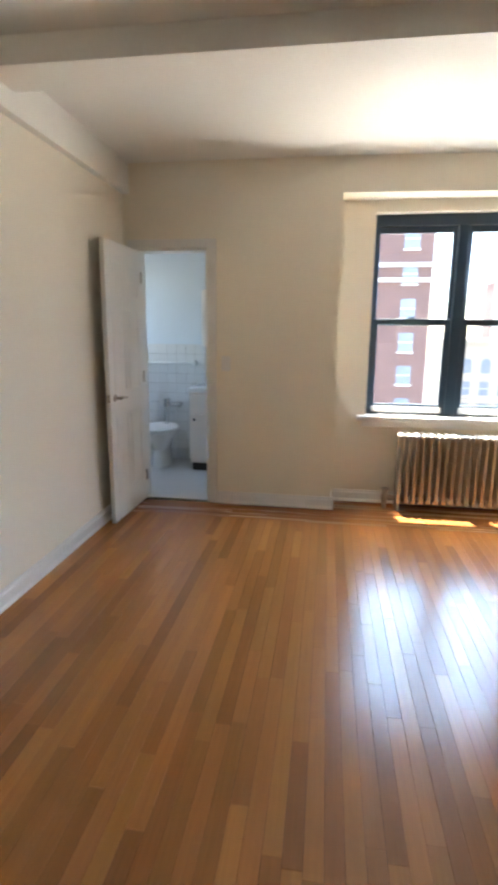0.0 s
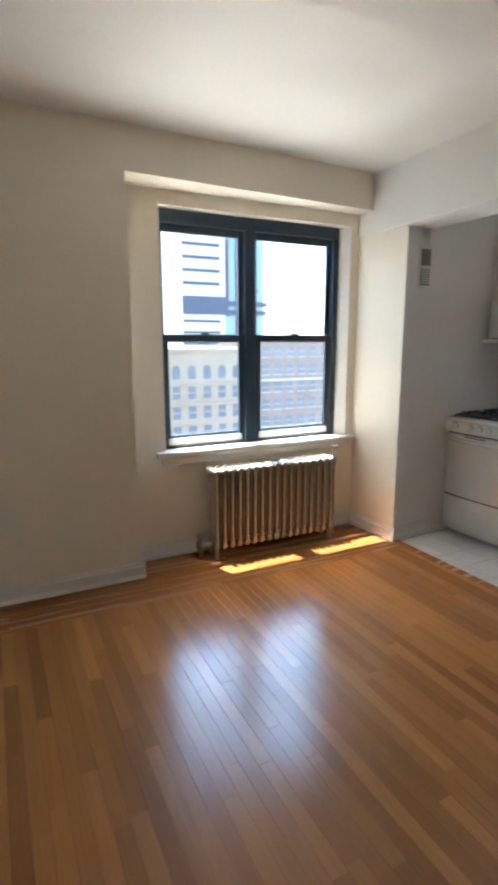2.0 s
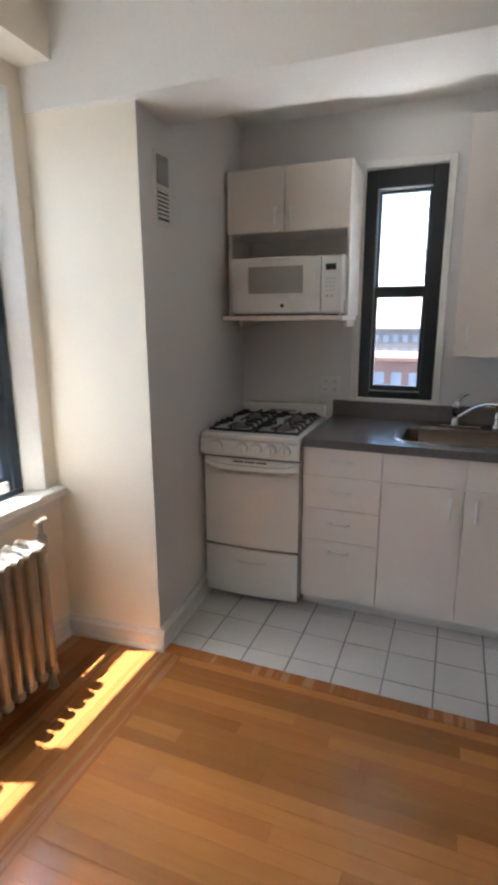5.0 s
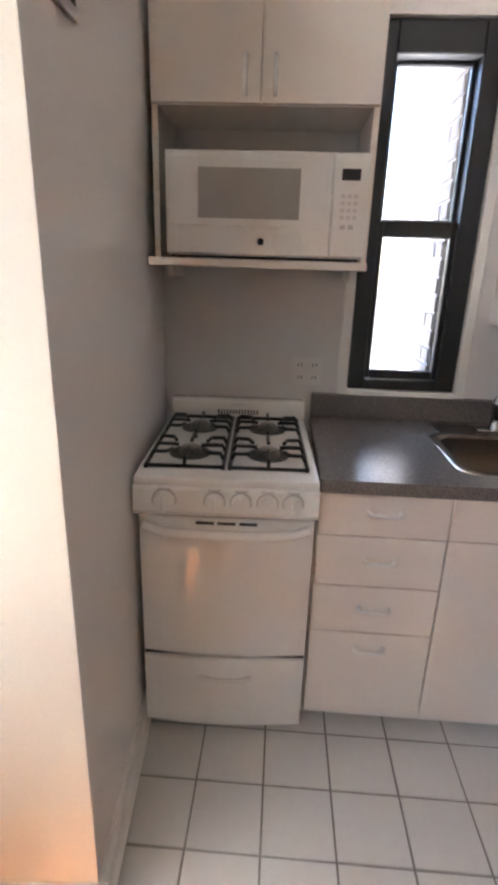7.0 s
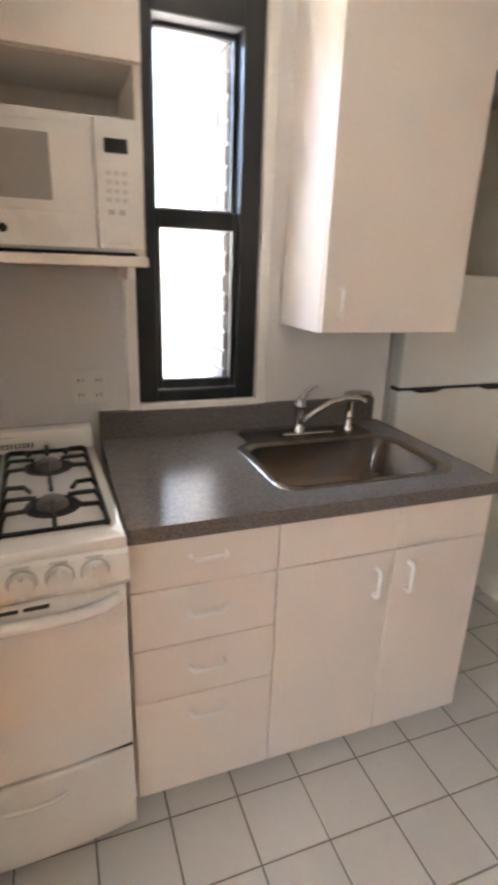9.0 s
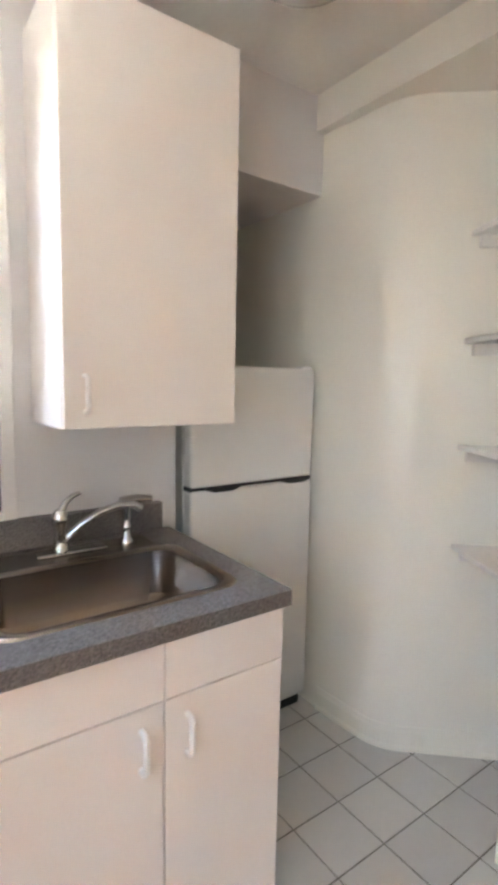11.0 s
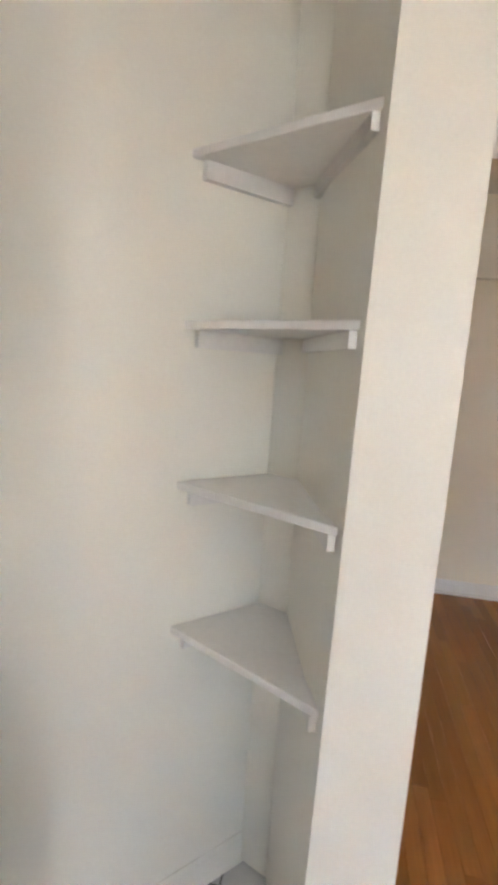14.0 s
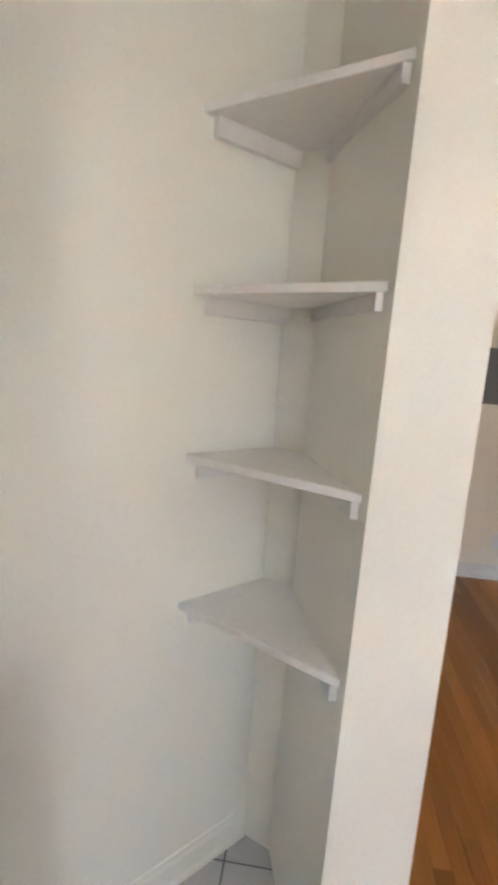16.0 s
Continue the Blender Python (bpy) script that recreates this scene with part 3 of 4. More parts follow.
# ---- stove ----
def stove():
    s = thing("gas_stove", (3.5, 3.615, 0), "narrow white enamel gas stove with four black burners", "stove")
    y0, y1 = 3.362, 3.876
    part("body", bx(3.205, 3.845, y0, y1, 0.045, 0.888, bevel=0.004), ENAMEL, s)
    bm = bmesh.new()
    box(bm, 3.158, 3.80, y0 - 0.003, y1 + 0.006, 0.886, 0.914, 0.008)
    top = part("cooktop", bm, ENAMEL, s, smooth=True)
    bgp = part("backguard", bx(3.775, 3.845, y0, y1, 0.912, 0.986, bevel=0.010), ENAMEL, s, smooth=True)
    for i in range(14):
        y = 3.54 + i * 0.0115
        part("slot", bx(3.7735, 3.7755, y, y + 0.006, 0.931, 0.948), DARKGAP, bgp)
    part("mark", bx(3.7738, 3.7755, 3.595, 3.645, 0.966, 0.969), GREYMARK, bgp)
    part("well", bx(3.215, 3.765, y0 + 0.022, y1 - 0.022, 0.9135, 0.9155), ENAMEL, s)
    for yb, name in ((3.503, "grate"), (3.747, "grate")):
        bm = bmesh.new()
        xa, xb, ya, yb0, zt = 3.225, 3.755, yb - 0.112, yb + 0.112, 0.943
        tube(bm, [(xa, ya, 0.922), (xb, ya, 0.922), (xb, yb0, 0.922), (xa, yb0, 0.922)], 0.0070, 6, closed=True)
        for x in (xa, xb):
            for y in (ya, yb0):
                tube(bm, [(x, y, 0.914), (x, y, 0.924)], 0.006, 6)
        for xc in (3.36, 3.63):
            for sx in (-0.075, 0.0, 0.075):
                for sy, ye in ((1, yb0), (-1, ya)):
                    inner = 0.035 if sx == 0 else 0.05
                    tube(bm, [(xc + sx, ye, 0.922), (xc + sx, ye - sy * 0.012, zt), (xc + sx * 0.95, ye - sy * 0.05, zt), (xc + sx * 0.55, yb + sy * inner, zt - 0.002)], 0.0063, 6)
            for sx, xe in ((1, xb if xc > 3.5 else 3.495), (-1, xa if xc < 3.5 else 3.495)):
                tube(bm, [(xe, yb, 0.922), (xe - sx * 0.012, yb, zt), (xc + sx * 0.035, yb, zt)], 0.0056, 6)
        part("grate", bm, IRON, s, "black wire burner grate", smooth=True)
        for xc in (3.36, 3.63):
            part("drip_bowl", lathe(bmesh.new(), [(0.066, 0.9155), (0.064, 0.9175), (0.055, 0.9165), (0.036, 0.9160)], (xc, yb, 0), "z", 28), IRON, s, "dark round burner opening", smooth=True)
            part("burner", lathe(bmesh.new(), [(0.036, 0.9162), (0.036, 0.926), (0.032, 0.931), (0.029, 0.931), (0.029, 0.936), (0.024, 0.939), (0.0, 0.940)], (xc, yb, 0), "z", 28), ALU, s, "dull grey burner head", smooth=True)
    # control panel, slightly raked
    bm = bmesh.new()
    prof = [(3.215, 0.888), (3.160, 0.886), (3.152, 0.878), (3.144, 0.815), (3.152, 0.802), (3.215, 0.80)]
    ra = [bm.verts.new((x, y0 - 0.003, z)) for x, z in prof]
    rb = [bm.verts.new((x, y1 + 0.006, z)) for x, z in prof]
    for i in range(6):
        bm.faces.new((ra[i], ra[(i + 1) % 6], rb[(i + 1) % 6], rb[i]))
    bm.faces.new(ra)
    bm.faces.new(rb[::-1])
    panel = part("control_panel", bm, ENAMEL, s)
    for k, f in enumerate((0.157, 0.425, 0.567, 0.707, 0.844)):
        y = y1 - 0.526 * f
        r = 0.031 if k == 0 else 0.027
        part("dial_ring", lathe(bmesh.new(), [(r + 0.004, 0), (r + 0.004, -0.0016), (r + 0.001, -0.0018)], (3.1485, y, 0.848), "x", 24), GREYMARK, panel)
        kb = part("knob", lathe(bmesh.new(), [(r, -0.002), (r, -0.006), (r * 0.93, -0.012), (r * 0.86, -0.016), (0.004, -0.017)], (3.1475, y, 0.848), "x", 24), PLASTIC, panel, smooth=True)
        part("grip", bx(3.117, 3.133, y - 0.005, y + 0.005, 0.848 - r * 0.85, 0.848 + r * 0.85, bevel=0.002), PLASTIC, kb)
        part("print", bx(3.1455, 3.1525, y - 0.018, y + 0.018, 0.8805, 0.8825), GREYMARK, panel)
    # oven door, bowed outwards
    def bowed(z0, z1, x_mid, x_edge, ya, yb):
        bm = bmesh.new()
        n = 12
        cols = []
        for i in range(n + 1):
            u = i / n
            y = ya + (yb - ya) * u
            x = x_edge - (x_edge - x_mid) * (1 - (2 * u - 1) ** 2)
            cols.append([bm.verts.new(q) for q in ((x + 0.006, y, z0), (x, y, z0 + 0.006), (x, y, z1 - 0.006), (x + 0.006, y, z1), (3.204, y, z1), (3.204, y, z0))])
        for u, w in zip(cols, cols[1:]):
            for k in range(6):
                bm.faces.new((u[k], u[(k + 1) % 6], w[(k + 1) % 6], w[k]))
        bm.faces.new(cols[0])
        bm.faces.new(cols[-1][::-1])
        return bm
    # dark sheet close behind door and drawer, giving their gaps painted shade
    part("gasket", bx(3.180, 3.206, y0 + 0.004, y1 - 0.004, 0.06, 0.80), DARKGAP, s)
    door = part("oven_door", bowed(0.308, 0.788, 3.160, 3.176, y0 + 0.003, y1 - 0.003), ENAMEL, s, smooth=True)
    bm = bmesh.new()
    pts = []
    for i in range(13):
        u = i / 12
        pts.append((3.168 - 0.024 * (1 - (2 * u - 1) ** 6), y0 + 0.02 + (y1 - y0 - 0.04) * u, 0.757 - 0.012 * (1 - (2 * u - 1) ** 4)))
    tube(bm, pts, 0.0155, 12)
    part("handle", bm, ENAMEL, door, "white enamel bar handle", smooth=True)
    for i in range(3):
        y = 3.53 + i * 0.062
        part("vent_slot", bx(3.156, 3.1645, y, y + 0.052, 0.772, 0.779), DARKGAP, door)
    drawer = part("drawer", bowed(0.03, 0.298, 3.158, 3.174, y0 + 0.003, y1 - 0.003), ENAMEL, s, smooth=True)
    part("drawer_grip", tube(bmesh.new(), [(3.160, 3.53, 0.232), (3.152, 3.56, 0.226), (3.150, 3.615, 0.224), (3.152, 3.67, 0.226), (3.160, 3.70, 0.232)], 0.006), ENAMEL, drawer, smooth=True)
    for x in (3.26, 3.80):
        for y in (y0 + 0.03, y1 - 0.03):
            part("foot", lathe(bmesh.new(), [(0.016, 0), (0.016, 0.02), (0.008, 0.022), (0.008, 0.046)], (x, y, 0), "z", 12), DARKGAP, s)
    s.location.x -= 0.014
    s.location.y += 0.014
    s.rotation_euler = (0, 0, radians(2.2))


stove()

# ---- base cabinets, counter, sink ----
def pull(parent, x, y, z, vertical, length=0.09):
    o = -0.026
    h = length / 2
    ends = [(0, -h), (o * 0.6, -h), (o, -h * 0.8), (o, h * 0.8), (o * 0.6, h), (0, h)]
    pts = [((x + d, y, z + s) if vertical else (x + d, y + s, z)) for d, s in ends]
    return part("handle", tube(bmesh.new(), pts, 0.0072, 8), HANDLE, parent, "white plastic bow handle", smooth=True)


def front_panel(name, thing_, x, ya, yb, za, zb):
    return part(name, bx(x, x + 0.018, ya + 0.0018, yb - 0.0018, za + 0.0018, zb - 0.0018, bevel=0.0015, seg=1), LAMINATE, thing_)


def drawer_unit():
    c = thing("drawer_cabinet", (3.5, 3.165, 0), "white laminate base cabinet with four drawers", "cabinet")
    y0, y1 = 2.975, 3.358
    part("body", bx(3.2185, 3.85, y0 + 0.001, y1, 0.07, 0.872), LAMINATE, c)
    part("toe_kick", bx(3.262, 3.28, y0 + 0.001, y1, 0.0, 0.07), TRIM, c)
    for za, zb in ((0.73, 0.872), (0.56, 0.73), (0.392, 0.56), (0.07, 0.392)):
        f = front_panel("drawer_front", c, 3.2, y0, y1, za, zb)
        pull(f, 3.2, 3.165, zb - 0.055 if zb < 0.5 else (za + zb) / 2 + 0.01, False)


def sink_unit():
    c = thing("sink_cabinet", (3.5, 2.585, 0), "white laminate sink cabinet with two doors", "cabinet")
    y0, ym, y1 = 2.280, 2.61, 2.974
    part("body", bx(3.2185, 3.85, y0, y1 - 0.001, 0.07, 0.70), LAMINATE, c)
    part("side_panel", bx(3.2185, 3.85, y0, y0 + 0.016, 0.70, 0.872), LAMINATE, c)
    part("rail", bx(3.2185, 3.232, y0 + 0.016, y1 - 0.001, 0.70, 0.872), LAMINATE, c)
    part("toe_kick", bx(3.262, 3.28, y0, y1 - 0.001, 0.0, 0.07), TRIM, c)
    for ya, yb, hy in ((ym, y1, ym + 0.055), (y0, ym, ym - 0.055)):
        front_panel("false_drawer_front", c, 3.2, ya, yb, 0.73, 0.872)
        d = front_panel("door", c, 3.2, ya, yb, 0.07, 0.73)
        pull(d, 3.2, hy, 0.635, True)


drawer_unit()
sink_unit()


def rounded(x0, x1, y0, y1, r, n=6):
    pts = []
    for cx, cy, a in ((x1 - r, y1 - r, 0), (x0 + r, y1 - r, 90), (x0 + r, y0 + r, 180), (x1 - r, y0 + r, 270)):
        for i in range(n + 1):
            t = radians(a + 90 * i / n)
            pts.append((cx + r * math.cos(t), cy + r * math.sin(t)))
    return pts


def ringed(bm, loops):
    """Bridges a list of equal-length loops of (x, y, z)."""
    rows = [[bm.verts.new(p) for p in l] for l in loops]
    n = len(rows[0])
    for u, v in zip(rows, rows[1:]):
        for k in range(n):
            bm.faces.new((u[k], u[(k + 1) % n], v[(k + 1) % n], v[k]))
    return rows


ct = thing("countertop", (3.52, 2.79, 0.9), "dark grey speckled laminate countertop with backsplash", "countertop")
bm = bmesh.new()
n = 6
hole = rounded(3.300, 3.655, 2.375, 2.915, 0.05, n)
outer = rounded(3.178, 3.852, 2.270, 3.358, 0.006, n)
rows = ringed(bm, [[(x, y, 0.914) for x, y in hole], [(x, y, 0.914) for x, y in outer], [(x, y, 0.874) for x, y in outer], [(x, y, 0.874) for x, y in hole]])
for k in range(len(hole)):
    bm.faces.new((rows[3][k], rows[3][(k + 1) % len(hole)], rows[0][(k + 1) % len(hole)], rows[0][k]))
part("top", bm, COUNTER, ct)
part("backsplash", bx(3.838, 3.868, 2.30, 3.358, 0.9145, 1.008, bevel=0.003), COUNTER, ct)

sk = thing("kitchen_sink", (3.48, 2.645, 0.9), "single-bowl stainless steel sink set in the countertop", "sink")
bm = bmesh.new()
def lp(e, z, r):
    return [(x, y, z) for x, y in rounded(3.300 - e, 3.655 + e, 2.375 - e, 2.915 + e, r, 8)]
rows = ringed(bm, [lp(0.028, 0.9145, 0.06), lp(0.024, 0.918, 0.06), lp(0.004, 0.917, 0.06), lp(-0.006, 0.910, 0.06), lp(-0.016, 0.78, 0.055), lp(-0.05, 0.745, 0.05)])
bm.faces.new(rows[-1])
part("basin", bm, STEEL, sk, smooth=True)
bm = bmesh.new()
box(bm, 3.66, 3.795, 2.40, 2.89, 0.9148, 0.9185, 0.0015, 1)
part("deck", bm, STEEL, sk)
part("drain", lathe(bmesh.new(), [(0.045, 0.0), (0.043, 0.004), (0.03, 0.003), (0.028, -0.006), (0.0, -0.006)], (3.48, 2.645, 0.7455), "z", 24), CHROME, sk, smooth=True)

fc = thing("faucet", (3.735, 2.645, 0.92), "chrome kitchen faucet with lever and side sprayer", "faucet")
part("base_plate", bx(3.71, 3.762, 2.545, 2.745, 0.9186, 0.926, bevel=0.003), CHROME, fc, smooth=True)
part("body", lathe(bmesh.new(), [(0.024, 0.926), (0.022, 0.94), (0.019, 0.95), (0.019, 1.0), (0.024, 1.01), (0.024, 1.03), (0.016, 1.048), (0.0, 1.052)], (3.737, 2.675, 0), "z", 20), CHROME, fc, smooth=True)
part("lever", tube(bmesh.new(), [(3.737, 2.672, 1.04), (3.738, 2.658, 1.068), (3.738, 2.638, 1.085), (3.737, 2.615, 1.092)], [0.012, 0.009, 0.008, 0.006]), CHROME, fc, smooth=True)
part("spout", tube(bmesh.new(), [(3.733, 2.66, 0.965), (3.72, 2.62, 1.0), (3.705, 2.57, 1.035), (3.69, 2.52, 1.052), (3.675, 2.475, 1.052), (3.67, 2.455, 1.04)], [0.012, 0.012, 0.0115, 0.011, 0.012, 0.013]), CHROME, fc, smooth=True)
sp = part("sprayer", lathe(bmesh.new(), [(0.02, 0.926 - 0.007), (0.019, 0.93), (0.012, 0.94), (0.011, 0.965), (0.015, 0.97), (0.012, 0.985), (0.012, 1.03), (0.017, 1.045), (0.017, 1.055), (0.0, 1.057)], (3.735, 2.475, 0), "z", 16), CHROME, fc, smooth=True)
part("spray_head", tube(bmesh.new(), [(3.735, 2.495, 1.052), (3.733, 2.44, 1.054), (3.728, 2.395, 1.05)], [0.014, 0.016, 0.012]), CHROME, sp, smooth=True)

# ---- wall cabinets and microwave ----
def wall_cabinet_stove():
    c = thing("wall_cabinet", (3.7, 3.555, 1.9), "white laminate wall cabinet with open microwave shelf", "cabinet", "kitchen wall cabinets")
    y0, y1 = 3.235, 3.905
    part("body", bx(3.568, 3.868, y0, y1, 1.92, 2.235), LAMINATE, c)
    for ya, yb in ((y0, y0 + 0.018), (y1 - 0.018, y1)):
        part("side_panel", bx(3.568, 3.868, ya, yb, 1.495, 1.92), LAMINATE, c)
    part("shelf_back", bx(3.855, 3.868, y0 + 0.018, y1 - 0.018, 1.495, 1.92), LAMINATE, c)
    part("shelf", bx(3.475, 3.868, y0 + 0.009, y1, 1.47, 1.494, bevel=0.003), LAMINATE, c, "white laminate microwave shelf")
    part("bracket", bx(3.66, 3.868, y0 + 0.02, y0 + 0.04, 1.435, 1.47, bevel=0.004), LAMINATE, c)
    part("bracket", bx(3.66, 3.868, y1 - 0.04, y1 - 0.02, 1.435, 1.47, bevel=0.004), LAMINATE, c)
    ym = (y0 + y1) / 2 + 0.01
    for ya, yb, hy in ((y0, ym, ym - 0.04), (ym, y1, ym + 0.045)):
        d = front_panel("door", c, 3.55, ya, yb, 1.92, 2.235)
        pull(d, 3.55, hy, 1.99, True)


def wall_cabinet_sink():
    c = thing("wall_cabinet", (3.72, 2.46, 1.8), "tall white laminate single-door wall cabinet over the sink", "cabinet", "kitchen wall cabinets")
    y0, y1 = 2.198, 2.712
    part("body", bx(3.573, 3.868, y0, y1, 1.295, 2.36), LAMINATE, c)
    d = front_panel("door", c, 3.555, y0, y1, 1.295, 2.36)
    pull(d, 3.555, y1 - 0.055, 1.385, True)


wall_cabinet_stove()
wall_cabinet_sink()

mw = thing("microwave_oven", (3.67, 3.555, 1.495), "white countertop microwave oven on the cabinet shelf", "microwave")
part("body", bx(3.515, 3.84, 3.254, 3.850, 1.503, 1.79, bevel=0.006), PLASTIC, mw)
md = part("door", bx(3.497, 3.516, 3.362, 3.849, 1.507, 1.787, bevel=0.005), PLASTIC, mw)
part("door_trim", bx(3.4945, 3.498, 3.38, 3.835, 1.585, 1.765, bevel=0.001, seg=1), PLASTIC, md)
part("door_window", bx(3.4925, 3.4955, 3.455, 3.752, 1.607, 1.742), DARKGLASS, md, "grey see-through door window")
part("badge", lathe(bmesh.new(), [(0.010, 0.0), (0.010, -0.002), (0.0, -0.0025)], (3.497, 3.565, 1.545), "x", 20), DISPLAY, md, "small dark round badge")
mp_ = part("control_panel", bx(3.497, 3.516, 3.255, 3.360, 1.507, 1.787, bevel=0.005), PLASTIC, mw)
part("display", bx(3.4945, 3.498, 3.285, 3.338, 1.715, 1.745), DISPLAY, mp_, "dark digital display")
for i in range(4):
    for j in range(3):
        part("button", bx(3.4955, 3.498, 3.288 + j * 0.018, 3.300 + j * 0.018, 1.612 + i * 0.019, 1.622 + i * 0.019), SILVERMARK, mp_)
for j in range(2):
    part("button", bx(3.4955, 3.498, 3.295 + j * 0.024, 3.310 + j * 0.024, 1.585, 1.597), GREYMARK, mp_)
part("open_button", bx(3.494, 3.498, 3.278, 3.346, 1.522, 1.56, bevel=0.001, seg=1), PLASTIC, mp_)
for y in (3.30, 3.81):
    for x in (3.55, 3.80):
        part("foot", bx(x - 0.012, x + 0.012, y - 0.012, y + 0.012, 1.494, 1.504), DARKGAP, mw)
# dark strip in place of the shade beneath the microwave
part("base_gap", bx(3.52, 3.53, 3.27, 3.84, 1.4955, 1.503), DARKGAP, mw)

mw.location.x -= 0.018
ol = thing("wall_outlet", (XE, 3.38, 1.09), "white double power outlet on the wall above the stove", "outlet")
part("plate", bx(XE - 0.006, XE, 3.325, 3.437, 1.036, 1.145, bevel=0.003), PLASTIC, ol)
for y in (3.353, 3.409):
    for z in (1.066, 1.115):
        sk2 = part("socket", bx(XE - 0.0085, XE - 0.0055, y - 0.016, y + 0.016, z - 0.015, z + 0.015, bevel=0.002, seg=1), PLASTIC, ol)
        part("slot", bx(XE - 0.0095, XE - 0.008, y - 0.008, y - 0.005, z - 0.006, z + 0.006), DARKGAP, sk2)
        part("slot", bx(XE - 0.0095, XE - 0.008, y + 0.005, y + 0.008, z - 0.006, z + 0.006), DARKGAP, sk2)

# ---- refrigerator ----
fr = thing("refrigerator", (4.1, 1.90, 0), "white top-freezer refrigerator set in a recess", "refrigerator")
fy0, fy1 = 1.607, 2.19
part("body", bx(3.905, 4.52, fy0 + 0.004, fy1 - 0.004, 0.04, 1.478, bevel=0.006), FRIDGEW, fr)
for z0, z1 in ((1.038, 1.482), (0.065, 1.028)):
    d = part("freezer_door" if z0 > 1 else "door", bx(3.838, 3.898, fy0, fy1, z0, z1, bevel=0.012, seg=3), FRIDGEW, fr, smooth=True)
    part("gasket", bx(3.897, 3.906, fy0 + 0.012, fy1 - 0.012, z0 + 0.012, z1 - 0.012), DARKGAP, d)
# dark bar fills the gap between the doors, standing in for its shade
part("handle_gap", bx(3.846, 3.90, fy0 + 0.004, fy1 - 0.004, 1.024, 1.042), DARKGAP, fr)
for ya, yb in ((fy0 + 0.01, fy0 + 0.17), (fy1 - 0.22, fy1 - 0.06)):
    m = (ya + yb) / 2
    part("grip", tube(bmesh.new(), [(3.839, ya, 1.031), (3.834, m - 0.04, 1.026), (3.834, m + 0.04, 1.026), (3.839, yb, 1.031)], [0.003, 0.009, 0.009, 0.003], 8), DARKGAP, fr, "dark recessed door grip", smooth=True)
part("badge", bx(3.8365, 3.839, 1.85, 1.92, 1.445, 1.462), PLASTIC, fr)
part("hinge_cap", bx(3.85, 3.90, fy0 + 0.01, fy0 + 0.06, 1.482, 1.492, bevel=0.003), PLASTIC, fr)
part("kick_grille", bx(3.87, 3.9, fy0 + 0.01, fy1 - 0.01, 0.005, 0.06), DARKGAP, fr)
for y in (fy0 + 0.04, fy1 - 0.04):
    part("foot", lathe(bmesh.new(), [(0.018, 0), (0.018, 0.02), (0.01, 0.022), (0.01, 0.045)], (4.4, y, 0), "z", 12), DARKGAP, fr)

# ---- shelves of the nook ----
for k, z in enumerate((0.842, 1.214, 1.594, 1.963)):
    s = thing("nook_shelf", (3.05, 1.4, z), "white painted shelf fitted across the nook on wooden cleats", "shelf", "shelves of the nook")
    a, b, c, d = Vector((3.322, 1.375)), Vector((3.128, 1.170)), Vector((3.046, 1.210)), Vector((2.934 - 0.013 * (z - 1.2), 1.598 - 0.022 * (z - 1.2)))
    bm = prism(bmesh.new(), [tuple(q) for q in (d, a, b, c)], z - 0.019, z)
    bmesh.ops.bevel(bm, geom=list(bm.edges), offset=0.002, segments=1, affect="EDGES")
    part("board", bm, TRIM, s)
    bm = bmesh.new()
    u = (a - b).normalized()
    w = Vector((-u.y, u.x))
    e = a - u * 0.03
    prism(bm, [tuple(q) for q in (b + w * 0.002, e + w * 0.0, e + w * 0.02, b + w * 0.02)], z - 0.06, z - 0.0195)
    part("cleat", bm, TRIM, s)
    bm = bmesh.new()
    u = (d - c).normalized()
    w = Vector((u.y, -u.x))
    e = d - u * 0.012
    prism(bm, [tuple(q) for q in (c, e - w * 0.0, e + w * 0.015, c + w * 0.015)], z - 0.052, z - 0.0195)
    part("cleat", bm, TRIM, s)

# ---- kitchen ceiling lamp ----
cl = thing("ceiling_lamp", (3.36, 2.13, KH), "round opal glass ceiling lamp with a metal rim", "lamp")
part("base", lathe(bmesh.new(), [(0.165, 0), (0.165, -0.02), (0.158, -0.03)], (3.36, 2.13, KH), "z", 36), BRASSY, cl, smooth=True)
part("shade", lathe(bmesh.new(), [(0.156, -0.028), (0.15, -0.05), (0.13, -0.075), (0.09, -0.094), (0.04, -0.104), (0.0, -0.106)], (3.36, 2.13, KH), "z", 36), OPAL, cl, "white opal glass dome", smooth=True)

# ---- living room, far side ----
ep = thing("electrical_panel", (1.77, YS, 1.40), "grey steel electrical panel door on the far wall", "electrical panel")
part("frame", bx(1.612, 1.918, YS, YS + 0.012, 1.236, 1.610, bevel=0.003), PANELG, ep)
part("door", bx(1.628, 1.902, YS + 0.012, YS + 0.02, 1.252, 1.594, bevel=0.003), PANELG, ep)
part("latch", bx(1.65, 1.70, YS + 0.02, YS + 0.026, 1.385, 1.41, bevel=0.002), DARKGAP, ep)
so = thing("wall_outlet", (1.643, YS, 0.286), "small white power outlet low on the cream wall", "outlet")
part("plate", bx(1.608, 1.678, YS, YS + 0.006, 0.229, 0.343, bevel=0.003), PLASTIC, so)
for z in (0.262, 0.310):
    part("socket", bx(1.626, 1.660, YS + 0.0055, YS + 0.0085, z - 0.016, z + 0.016, bevel=0.002, seg=1), PLASTIC, so)
cc = thing("cable_coil", (2.97, -0.02, 0), "short coil of white cable lying on the wooden floor", "cable")
pts = []
